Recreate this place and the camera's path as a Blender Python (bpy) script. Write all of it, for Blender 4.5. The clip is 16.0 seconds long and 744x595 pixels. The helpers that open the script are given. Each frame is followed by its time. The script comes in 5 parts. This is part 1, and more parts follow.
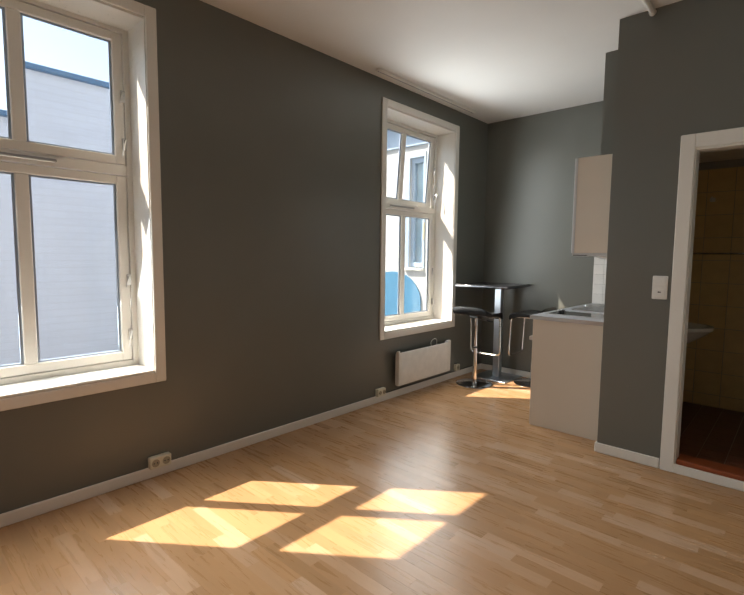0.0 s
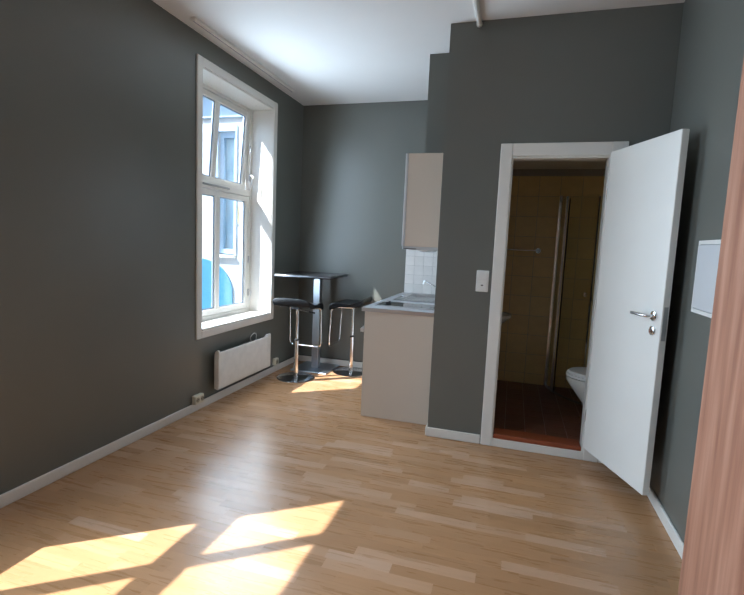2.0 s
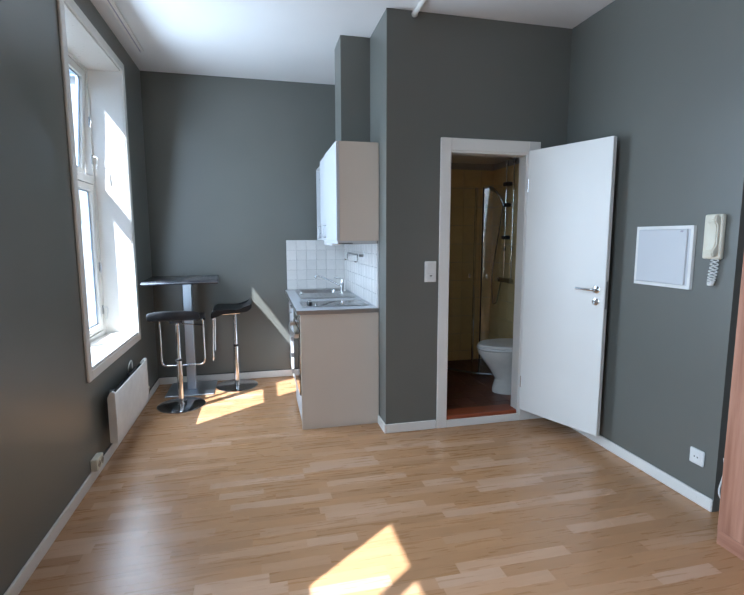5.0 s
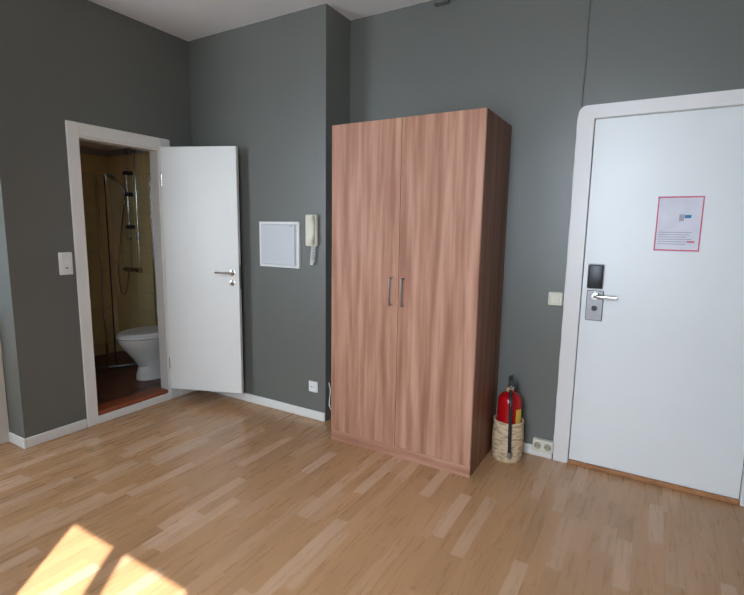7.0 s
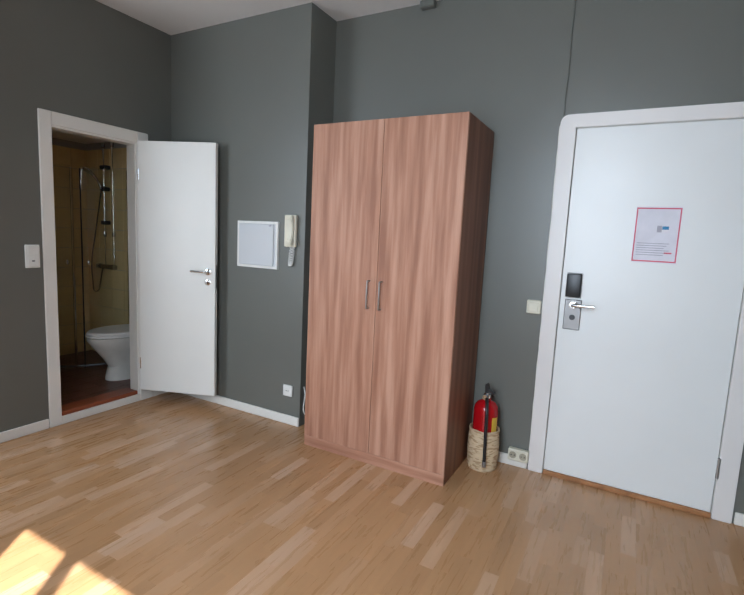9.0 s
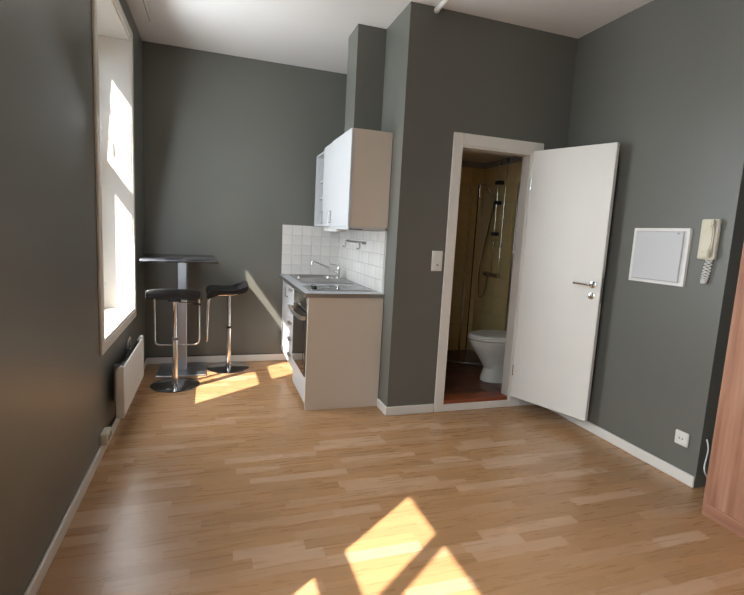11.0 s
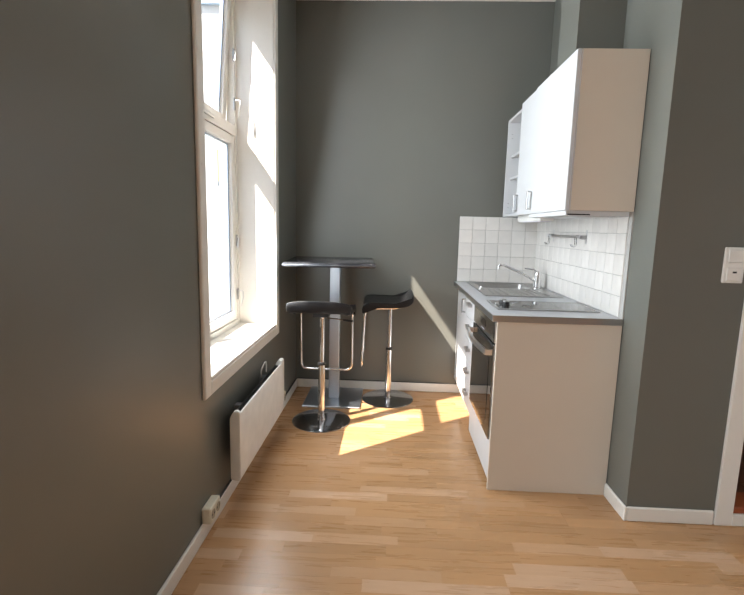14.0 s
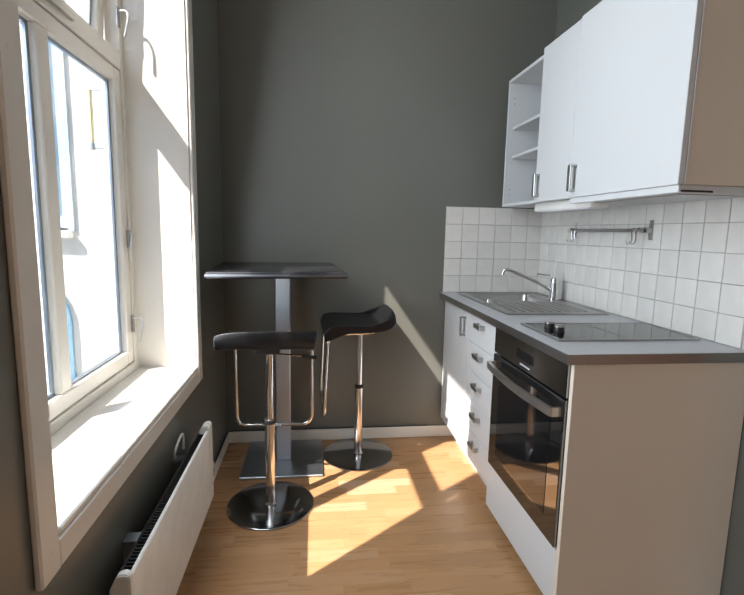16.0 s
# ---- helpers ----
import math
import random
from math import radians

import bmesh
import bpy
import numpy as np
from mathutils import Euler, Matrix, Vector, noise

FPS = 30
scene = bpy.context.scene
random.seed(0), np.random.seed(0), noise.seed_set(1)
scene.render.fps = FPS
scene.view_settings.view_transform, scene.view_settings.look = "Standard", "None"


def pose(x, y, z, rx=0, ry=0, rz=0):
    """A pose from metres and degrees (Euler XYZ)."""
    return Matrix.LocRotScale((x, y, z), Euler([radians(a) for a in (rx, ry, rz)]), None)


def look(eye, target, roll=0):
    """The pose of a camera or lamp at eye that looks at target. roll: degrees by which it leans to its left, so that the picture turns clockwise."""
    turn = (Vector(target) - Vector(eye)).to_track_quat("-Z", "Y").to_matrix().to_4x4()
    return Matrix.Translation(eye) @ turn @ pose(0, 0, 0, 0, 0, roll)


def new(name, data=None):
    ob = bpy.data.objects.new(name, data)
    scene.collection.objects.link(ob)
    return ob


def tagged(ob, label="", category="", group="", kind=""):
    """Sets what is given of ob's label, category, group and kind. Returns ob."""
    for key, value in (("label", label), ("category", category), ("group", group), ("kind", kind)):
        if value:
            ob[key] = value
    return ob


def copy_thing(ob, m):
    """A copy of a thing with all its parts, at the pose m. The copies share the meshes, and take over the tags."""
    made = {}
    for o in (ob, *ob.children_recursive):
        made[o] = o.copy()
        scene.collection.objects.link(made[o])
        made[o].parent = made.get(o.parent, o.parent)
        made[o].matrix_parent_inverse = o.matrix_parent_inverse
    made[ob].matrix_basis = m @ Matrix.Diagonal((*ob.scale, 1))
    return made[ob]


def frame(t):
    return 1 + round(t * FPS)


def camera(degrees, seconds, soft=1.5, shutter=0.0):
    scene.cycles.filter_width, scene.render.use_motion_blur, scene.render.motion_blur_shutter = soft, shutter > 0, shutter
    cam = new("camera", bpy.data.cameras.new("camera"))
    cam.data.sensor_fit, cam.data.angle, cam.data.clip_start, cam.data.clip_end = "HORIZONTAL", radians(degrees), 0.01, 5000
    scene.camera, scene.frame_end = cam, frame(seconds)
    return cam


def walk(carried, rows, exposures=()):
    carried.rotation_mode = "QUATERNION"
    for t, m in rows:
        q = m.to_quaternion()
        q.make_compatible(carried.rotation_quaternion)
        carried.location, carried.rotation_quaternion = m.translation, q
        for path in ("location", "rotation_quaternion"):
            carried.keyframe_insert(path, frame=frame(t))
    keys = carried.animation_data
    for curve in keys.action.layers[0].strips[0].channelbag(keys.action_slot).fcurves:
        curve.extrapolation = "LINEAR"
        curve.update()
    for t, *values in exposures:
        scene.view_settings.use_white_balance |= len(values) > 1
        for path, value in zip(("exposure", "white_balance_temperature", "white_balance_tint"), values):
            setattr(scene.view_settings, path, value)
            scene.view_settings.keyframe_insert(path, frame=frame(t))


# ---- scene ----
cam = camera(76.3, 16.0)
PATH = [
    (0, (0.072, 0.158, 1.362), (-1.272, 1.628, 1.188), 0.6),
    (0.5, (0.078, 0.168, 1.356), (-1.069, 1.794, 1.148), 0.9),
    (1, (-0.02, 0.184, 1.354), (-0.969, 1.931, 1.135), 1.3),
    (1.5, (-0.213, 0.225, 1.391), (-0.982, 2.058, 1.172), 1.6),
    (2, (-0.408, 0.229, 1.394), (-0.971, 2.136, 1.177), 2.5),
    (2.5, (-0.637, 0.232, 1.437), (-0.973, 2.192, 1.218), 3.3),
    (3, (-0.81, 0.276, 1.424), (-1.007, 2.256, 1.219), 2.6),
    (5.3, (-1.938, 0.469, 1.42), (-1.305, 2.349, 1.167), 0.4),
    (5.5, (-2.011, 0.493, 1.381), (-1.247, 2.326, 1.143), 0.7),
    (6, (-2.128, 0.447, 1.403), (-1.032, 2.099, 1.143), 0.1),
    (6.5, (-2.258, 0.344, 1.437), (-0.812, 1.696, 1.154), 0.2),
    (7, (-2.31, 0.253, 1.442), (-0.602, 1.253, 1.156), 0.9),
    (7.5, (-2.333, 0.194, 1.42), (-0.48, 0.899, 1.155), 1.9),
    (8, (-2.337, 0.156, 1.405), (-0.442, 0.745, 1.155), 2.5),
    (8.5, (-2.305, 0.186, 1.405), (-0.441, 0.865, 1.154), 2.7),
    (9, (-2.249, 0.242, 1.409), (-0.504, 1.186, 1.157), 2.8),
    (9.5, (-2.208, 0.307, 1.387), (-0.679, 1.572, 1.145), 3.1),
    (10, (-2.185, 0.348, 1.371), (-0.957, 1.908, 1.132), 3.5),
    (10.2, (-2.184, 0.368, 1.379), (-1.088, 2.022, 1.131), 3.4),
    (12.3, (-2.2, 0.707, 1.31), (-2.009, 2.678, 1.03), 2.3),
    (12.5, (-2.17, 0.796, 1.327), (-2.017, 2.77, 1.042), 2.0),
    (13, (-2.117, 1.06, 1.317), (-2.051, 3.042, 1.052), 1.6),
    (13.5, (-2.049, 1.321, 1.325), (-2.08, 3.304, 1.061), 1.6),
    (14, (-2.044, 1.582, 1.302), (-2.124, 3.558, 1.009), 1.4),
    (14.5, (-2.077, 1.874, 1.291), (-2.145, 3.85, 0.993), 1.1),
    (15, (-2.081, 2.156, 1.291), (-2.118, 4.137, 1.022), 0.8),
    (15.5, (-2.115, 2.387, 1.263), (-2.056, 4.371, 1.02), 0.6),
    (16, (-2.3, 2.557, 1.247), (-2.054, 4.523, 0.972), 1.2),
]
LIGHT = [  # seconds, stops, kelvin, tint
    (0.0, 1.38, 7800, 13), (0.5, 1.42, 8200, 14), (1.0, 1.46, 7700, 13), (2.0, 1.72, 6050, 8), (3.0, 1.88, 5800, 8), (5.5, 1.82, 5700, 9), (6.5, 1.62, 6200, 12),
    (7.0, 1.68, 6500, 12), (8.0, 1.80, 6400, 11), (9.0, 1.72, 6500, 12), (10.0, 1.66, 6750, 12), (12.5, 1.86, 8100, 17), (13.5, 2.04, 7600, 15),
    (14.5, 1.96, 7200, 13), (15.2, 1.70, 7000, 12), (16.0, 1.40, 7150, 13),
]
walk(cam, [(t, look(eye, target, roll)) for t, eye, target, roll in PATH], LIGHT)

# ---- world, sun, exposure ----
world = bpy.data.worlds.new("sky")
scene.world = world
world.use_nodes = True
wn = world.node_tree.nodes
sky = wn.new("ShaderNodeTexSky")
sky.sky_type, sky.sun_disc = "NISHITA", False
sky.sun_elevation, sky.sun_rotation = radians(48.1), radians(232.8)
wn["Background"].inputs["Strength"].default_value = 0.14
world.node_tree.links.new(sky.outputs[0], wn["Background"].inputs["Color"])
sun = new("sun", bpy.data.lights.new("sun", "SUN"))
sun.data.energy, sun.data.angle, sun.data.color = 4.5, radians(0.53), (1.0, 0.99, 0.975)
sun.matrix_world = look((-10, -7.6, 14.0), (0, 0, 0))
# sky light that comes in by the two window openings
for yc, power, wide, toward, down in ((0.788, 17.5, 145, 0.788, 0.45), (4.03, 14.0, 180, 3.8, 1.25)):
    sky_lamp = new("window_light", bpy.data.lights.new("window_light", "AREA"))
    sky_lamp.data.shape, sky_lamp.data.size, sky_lamp.data.size_y = "RECTANGLE", 1.10, 2.00
    sky_lamp.data.energy, sky_lamp.data.color = power, (0.73, 0.87, 1.0)
    sky_lamp.data.spread = radians(wide)
    sky_lamp.matrix_world = look((-2.77, yc, 1.68), (0.0, toward, down))


# ---- materials ----
def material(name):
    m = bpy.data.materials.new(name)
    m.use_nodes = True
    nodes, links = m.node_tree.nodes, m.node_tree.links
    return m, nodes, links, nodes["Principled BSDF"]


def noise_node(nodes, links, scale, detail=4.0, rough=0.55, stretch=None, space="Object"):
    co = nodes.new("ShaderNodeTexCoord")
    mp = nodes.new("ShaderNodeMapping")
    if stretch:
        mp.inputs["Scale"].default_value = stretch
    links.new(co.outputs[space], mp.inputs["Vector"])
    n = nodes.new("ShaderNodeTexNoise")
    n.inputs["Scale"].default_value, n.inputs["Detail"].default_value, n.inputs["Roughness"].default_value = scale, detail, rough
    links.new(mp.outputs[0], n.inputs["Vector"])
    return n, mp


def ramp(nodes, links, source, stops):
    r = nodes.new("ShaderNodeValToRGB")
    el = r.color_ramp.elements
    el[0].position, el[0].color = stops[0][0], (*stops[0][1], 1)
    el[1].position, el[1].color = stops[-1][0], (*stops[-1][1], 1)
    for p, c in stops[1:-1]:
        e = el.new(p)
        e.color = (*c, 1)
    links.new(source, r.inputs[0])
    return r


def shade(c, k):
    return tuple(min(1.0, v * k) for v in c)


def bump(nodes, links, bsdf, source, strength, distance):
    b = nodes.new("ShaderNodeBump")
    b.inputs["Strength"].default_value, b.inputs["Distance"].default_value = strength, distance
    links.new(source, b.inputs["Height"])
    links.new(b.outputs[0], bsdf.inputs["Normal"])


def painted(name, color, rough=0.5, vary=0.06, grain=180.0, relief=0.25, patch=1.6, gloss=0.5):
    """Paint with a faint large unevenness and a fine roller or brush grain."""
    m, n, l, b = material(name)
    big, _ = noise_node(n, l, patch, 3)
    r = ramp(n, l, big.outputs["Fac"], [(0.3, shade(color, 1 - vary)), (0.7, shade(color, 1 + vary))])
    l.new(r.outputs[0], b.inputs["Base Color"])
    fine, _ = noise_node(n, l, grain, 3)
    rr = n.new("ShaderNodeMapRange")
    rr.inputs["To Min"].default_value, rr.inputs["To Max"].default_value = rough - 0.07, rough + 0.07
    l.new(fine.outputs["Fac"], rr.inputs["Value"])
    l.new(rr.outputs[0], b.inputs["Roughness"])
    if relief:
        bump(n, l, b, fine.outputs["Fac"], relief, 0.002)
    b.inputs["Specular IOR Level"].default_value = gloss
    return m


def coursed(name, color):
    """Thin render over brick: the courses show through faintly."""
    m, n, l, b = material(name)
    co, split, comb = n.new("ShaderNodeTexCoord"), n.new("ShaderNodeSeparateXYZ"), n.new("ShaderNodeCombineXYZ")
    l.new(co.outputs["Object"], split.inputs[0])
    l.new(split.outputs["Y"], comb.inputs["X"])
    l.new(split.outputs["Z"], comb.inputs["Y"])
    brick = n.new("ShaderNodeTexBrick")
    brick.inputs["Scale"].default_value, brick.inputs["Mortar Size"].default_value, brick.inputs["Mortar Smooth"].default_value = 1.0, 0.012, 1.0
    brick.inputs["Brick Width"].default_value, brick.inputs["Row Height"].default_value = 0.26, 0.085
    for k, v in (("Color1", 1.0), ("Color2", 0.97), ("Mortar", 0.91)):
        brick.inputs[k].default_value = (*shade(color, v), 1)
    l.new(comb.outputs[0], brick.inputs["Vector"])
    big, _ = noise_node(n, l, 1.3, 4)
    tone = n.new("ShaderNodeMapRange")
    tone.inputs["To Min"].default_value, tone.inputs["To Max"].default_value = 0.92, 1.07
    l.new(big.outputs["Fac"], tone.inputs["Value"])
    hsv = n.new("ShaderNodeHueSaturation")
    l.new(brick.outputs["Color"], hsv.inputs["Color"])
    l.new(tone.outputs[0], hsv.inputs["Value"])
    l.new(hsv.outputs[0], b.inputs["Base Color"])
    b.inputs["Roughness"].default_value = 0.85
    bump(n, l, b, brick.outputs["Fac"], -0.4, 0.006)
    return m


def metal(name, color, rough, grain=0.0, stretch=(1, 1, 1)):
    m, n, l, b = material(name)
    b.inputs["Base Color"].default_value = (*color, 1)
    b.inputs["Metallic"].default_value = 1.0
    f, _ = noise_node(n, l, 60, 4, stretch=stretch)
    rr = n.new("ShaderNodeMapRange")
    rr.inputs["To Min"].default_value, rr.inputs["To Max"].default_value = max(0.02, rough * 0.7), rough * 1.4
    l.new(f.outputs["Fac"], rr.inputs["Value"])
    l.new(rr.outputs[0], b.inputs["Roughness"])
    if grain:
        bump(n, l, b, f.outputs["Fac"], grain, 0.001)
    return m


def plastic(name, color, rough=0.4):
    m, n, l, b = material(name)
    f, _ = noise_node(n, l, 12, 3)
    r = ramp(n, l, f.outputs["Fac"], [(0.3, shade(color, 0.94)), (0.7, shade(color, 1.04))])
    l.new(r.outputs[0], b.inputs["Base Color"])
    b.inputs["Roughness"].default_value = rough
    return m


def glass(name, tint=(0.93, 0.97, 0.98)):
    """A clear pane: see-through, with a mirror gloss that grows towards grazing sight."""
    m, n, l, b = material(name)
    n.remove(b)
    t, g, mix, lw = n.new("ShaderNodeBsdfTransparent"), n.new("ShaderNodeBsdfGlossy"), n.new("ShaderNodeMixShader"), n.new("ShaderNodeLayerWeight")
    t.inputs[0].default_value = (*tint, 1)
    g.inputs["Roughness"].default_value = 0.01
    lw.inputs["Blend"].default_value = 0.5
    power, gain = n.new("ShaderNodeMath"), n.new("ShaderNodeMath")
    power.operation, gain.operation = "POWER", "MULTIPLY_ADD"
    power.inputs[1].default_value = 4.5
    gain.inputs[1].default_value, gain.inputs[2].default_value = 0.45, 0.025
    l.new(lw.outputs["Facing"], power.inputs[0])
    l.new(power.outputs[0], gain.inputs[0])
    l.new(gain.outputs[0], mix.inputs[0])
    l.new(t.outputs[0], mix.inputs[1])
    l.new(g.outputs[0], mix.inputs[2])
    l.new(mix.outputs[0], n["Material Output"].inputs["Surface"])
    return m


def laminate(name, tones, stretch, scale, rough, random_from, spread, detail=5.0, broad=0.0, tight=0.22):
    """Printed wood: long stretched grain, a tone of its own for each piece."""
    m, n, l, b = material(name)
    info = n.new("ShaderNodeObjectInfo") if random_from == "object" else n.new("ShaderNodeNewGeometry")
    rnd = info.outputs["Random"] if random_from == "object" else info.outputs["Random Per Island"]
    g, mp = noise_node(n, l, scale, detail, 0.66 if broad else 0.55, stretch)
    comb = n.new("ShaderNodeCombineXYZ")
    mul = n.new("ShaderNodeMath")
    mul.operation = "MULTIPLY"
    mul.inputs[1].default_value = 37.0
    l.new(rnd, mul.inputs[0])
    for k in range(3):
        l.new(mul.outputs[0], comb.inputs[k])
    l.new(comb.outputs[0], mp.inputs["Location"])
    g.inputs["Distortion"].default_value = 0.12 if broad else 0.35
    fac = g.outputs["Fac"]
    if broad:
        wide = n.new("ShaderNodeTexNoise")
        wide.inputs["Scale"].default_value, wide.inputs["Detail"].default_value = scale * 0.75, 1.5
        l.new(mp.outputs[0], wide.inputs["Vector"])
        blend = n.new("ShaderNodeMix")
        blend.inputs["Factor"].default_value = broad
        l.new(g.outputs["Fac"], blend.inputs["A"])
        l.new(wide.outputs["Fac"], blend.inputs["B"])
        fac = blend.outputs["Result"]
        b.inputs["Specular IOR Level"].default_value = 0.3
    r = ramp(n, l, fac, [(0.5 - tight, tones[0]), (0.5, tones[1]), (0.5 + tight, tones[2])])
    hsv = n.new("ShaderNodeHueSaturation")
    if broad:
        tone = n.new("ShaderNodeMapRange")
        tone.inputs["To Min"].default_value, tone.inputs["To Max"].default_value = 1 - spread, 1 + spread
        l.new(rnd, tone.inputs["Value"])
        l.new(tone.outputs[0], hsv.inputs["Value"])
    else:
        # most pieces lie close together in tone, a few are much paler
        tone = ramp(n, l, rnd, [(0.0, (0.5 - spread * 0.5,) * 3), (0.55, (0.5,) * 3), (0.80, (0.5 + spread * 0.25,) * 3), (0.90, (0.5 + spread * 0.75,) * 3), (1.0, (0.5 + spread * 0.9,) * 3)])
        double = n.new("ShaderNodeMath")
        double.operation = "MULTIPLY"
        double.inputs[1].default_value = 2.0
        l.new(tone.outputs[0], double.inputs[0])
        l.new(double.outputs[0], hsv.inputs["Value"])
        pale = n.new("ShaderNodeMapRange")
        pale.inputs["From Min"].default_value, pale.inputs["From Max"].default_value = 0.7, 1.0
        pale.inputs["To Min"].default_value, pale.inputs["To Max"].default_value = 1.0, 0.82
        l.new(rnd, pale.inputs["Value"])
        l.new(pale.outputs[0], hsv.inputs["Saturation"])
    l.new(r.outputs[0], hsv.inputs["Color"])
    l.new(hsv.outputs[0], b.inputs["Base Color"])
    rr = n.new("ShaderNodeMapRange")
    rr.inputs["To Min"].default_value, rr.inputs["To Max"].default_value = rough - 0.05, rough + 0.08
    l.new(g.outputs["Fac"], rr.inputs["Value"])
    l.new(rr.outputs[0], b.inputs["Roughness"])
    bump(n, l, b, g.outputs["Fac"], 0.06, 0.001)
    return m


def glazed(name, color, rough=0.15, spread=0.04):
    m, n, l, b = material(name)
    info = n.new("ShaderNodeObjectInfo")
    f, _ = noise_node(n, l, 9, 3)
    r = ramp(n, l, f.outputs["Fac"], [(0.3, shade(color, 0.95)), (0.7, shade(color, 1.04))])
    tone = n.new("ShaderNodeMapRange")
    tone.inputs["To Min"].default_value, tone.inputs["To Max"].default_value = 1 - spread, 1 + spread
    l.new(info.outputs["Random"], tone.inputs["Value"])
    hsv = n.new("ShaderNodeHueSaturation")
    l.new(tone.outputs[0], hsv.inputs["Value"])
    l.new(r.outputs[0], hsv.inputs["Color"])
    l.new(hsv.outputs[0], b.inputs["Base Color"])
    b.inputs["Roughness"].default_value = rough
    bump(n, l, b, f.outputs["Fac"], 0.08, 0.002)
    return m


def woven(name, light, dark):
    """Flat bark weave: short level dashes in two tones."""
    m, n, l, b = material(name)
    f, _ = noise_node(n, l, 1.0, 2, 0.4, (26, 26, 95))
    r = ramp(n, l, f.outputs["Fac"], [(0.40, dark), (0.50, light), (1.0, shade(light, 1.1))])
    l.new(r.outputs[0], b.inputs["Base Color"])
    b.inputs["Roughness"].default_value = 0.65
    bump(n, l, b, f.outputs["Fac"], 0.6, 0.004)
    return m


def mirror_glass(name):
    """Dark coated oven glass that mirrors the floor before it."""
    m, n, l, b = material(name)
    b.inputs["Base Color"].default_value = (0.008, 0.008, 0.009, 1)
    b.inputs["IOR"].default_value, b.inputs["Roughness"].default_value = 2.7, 0.03
    return m


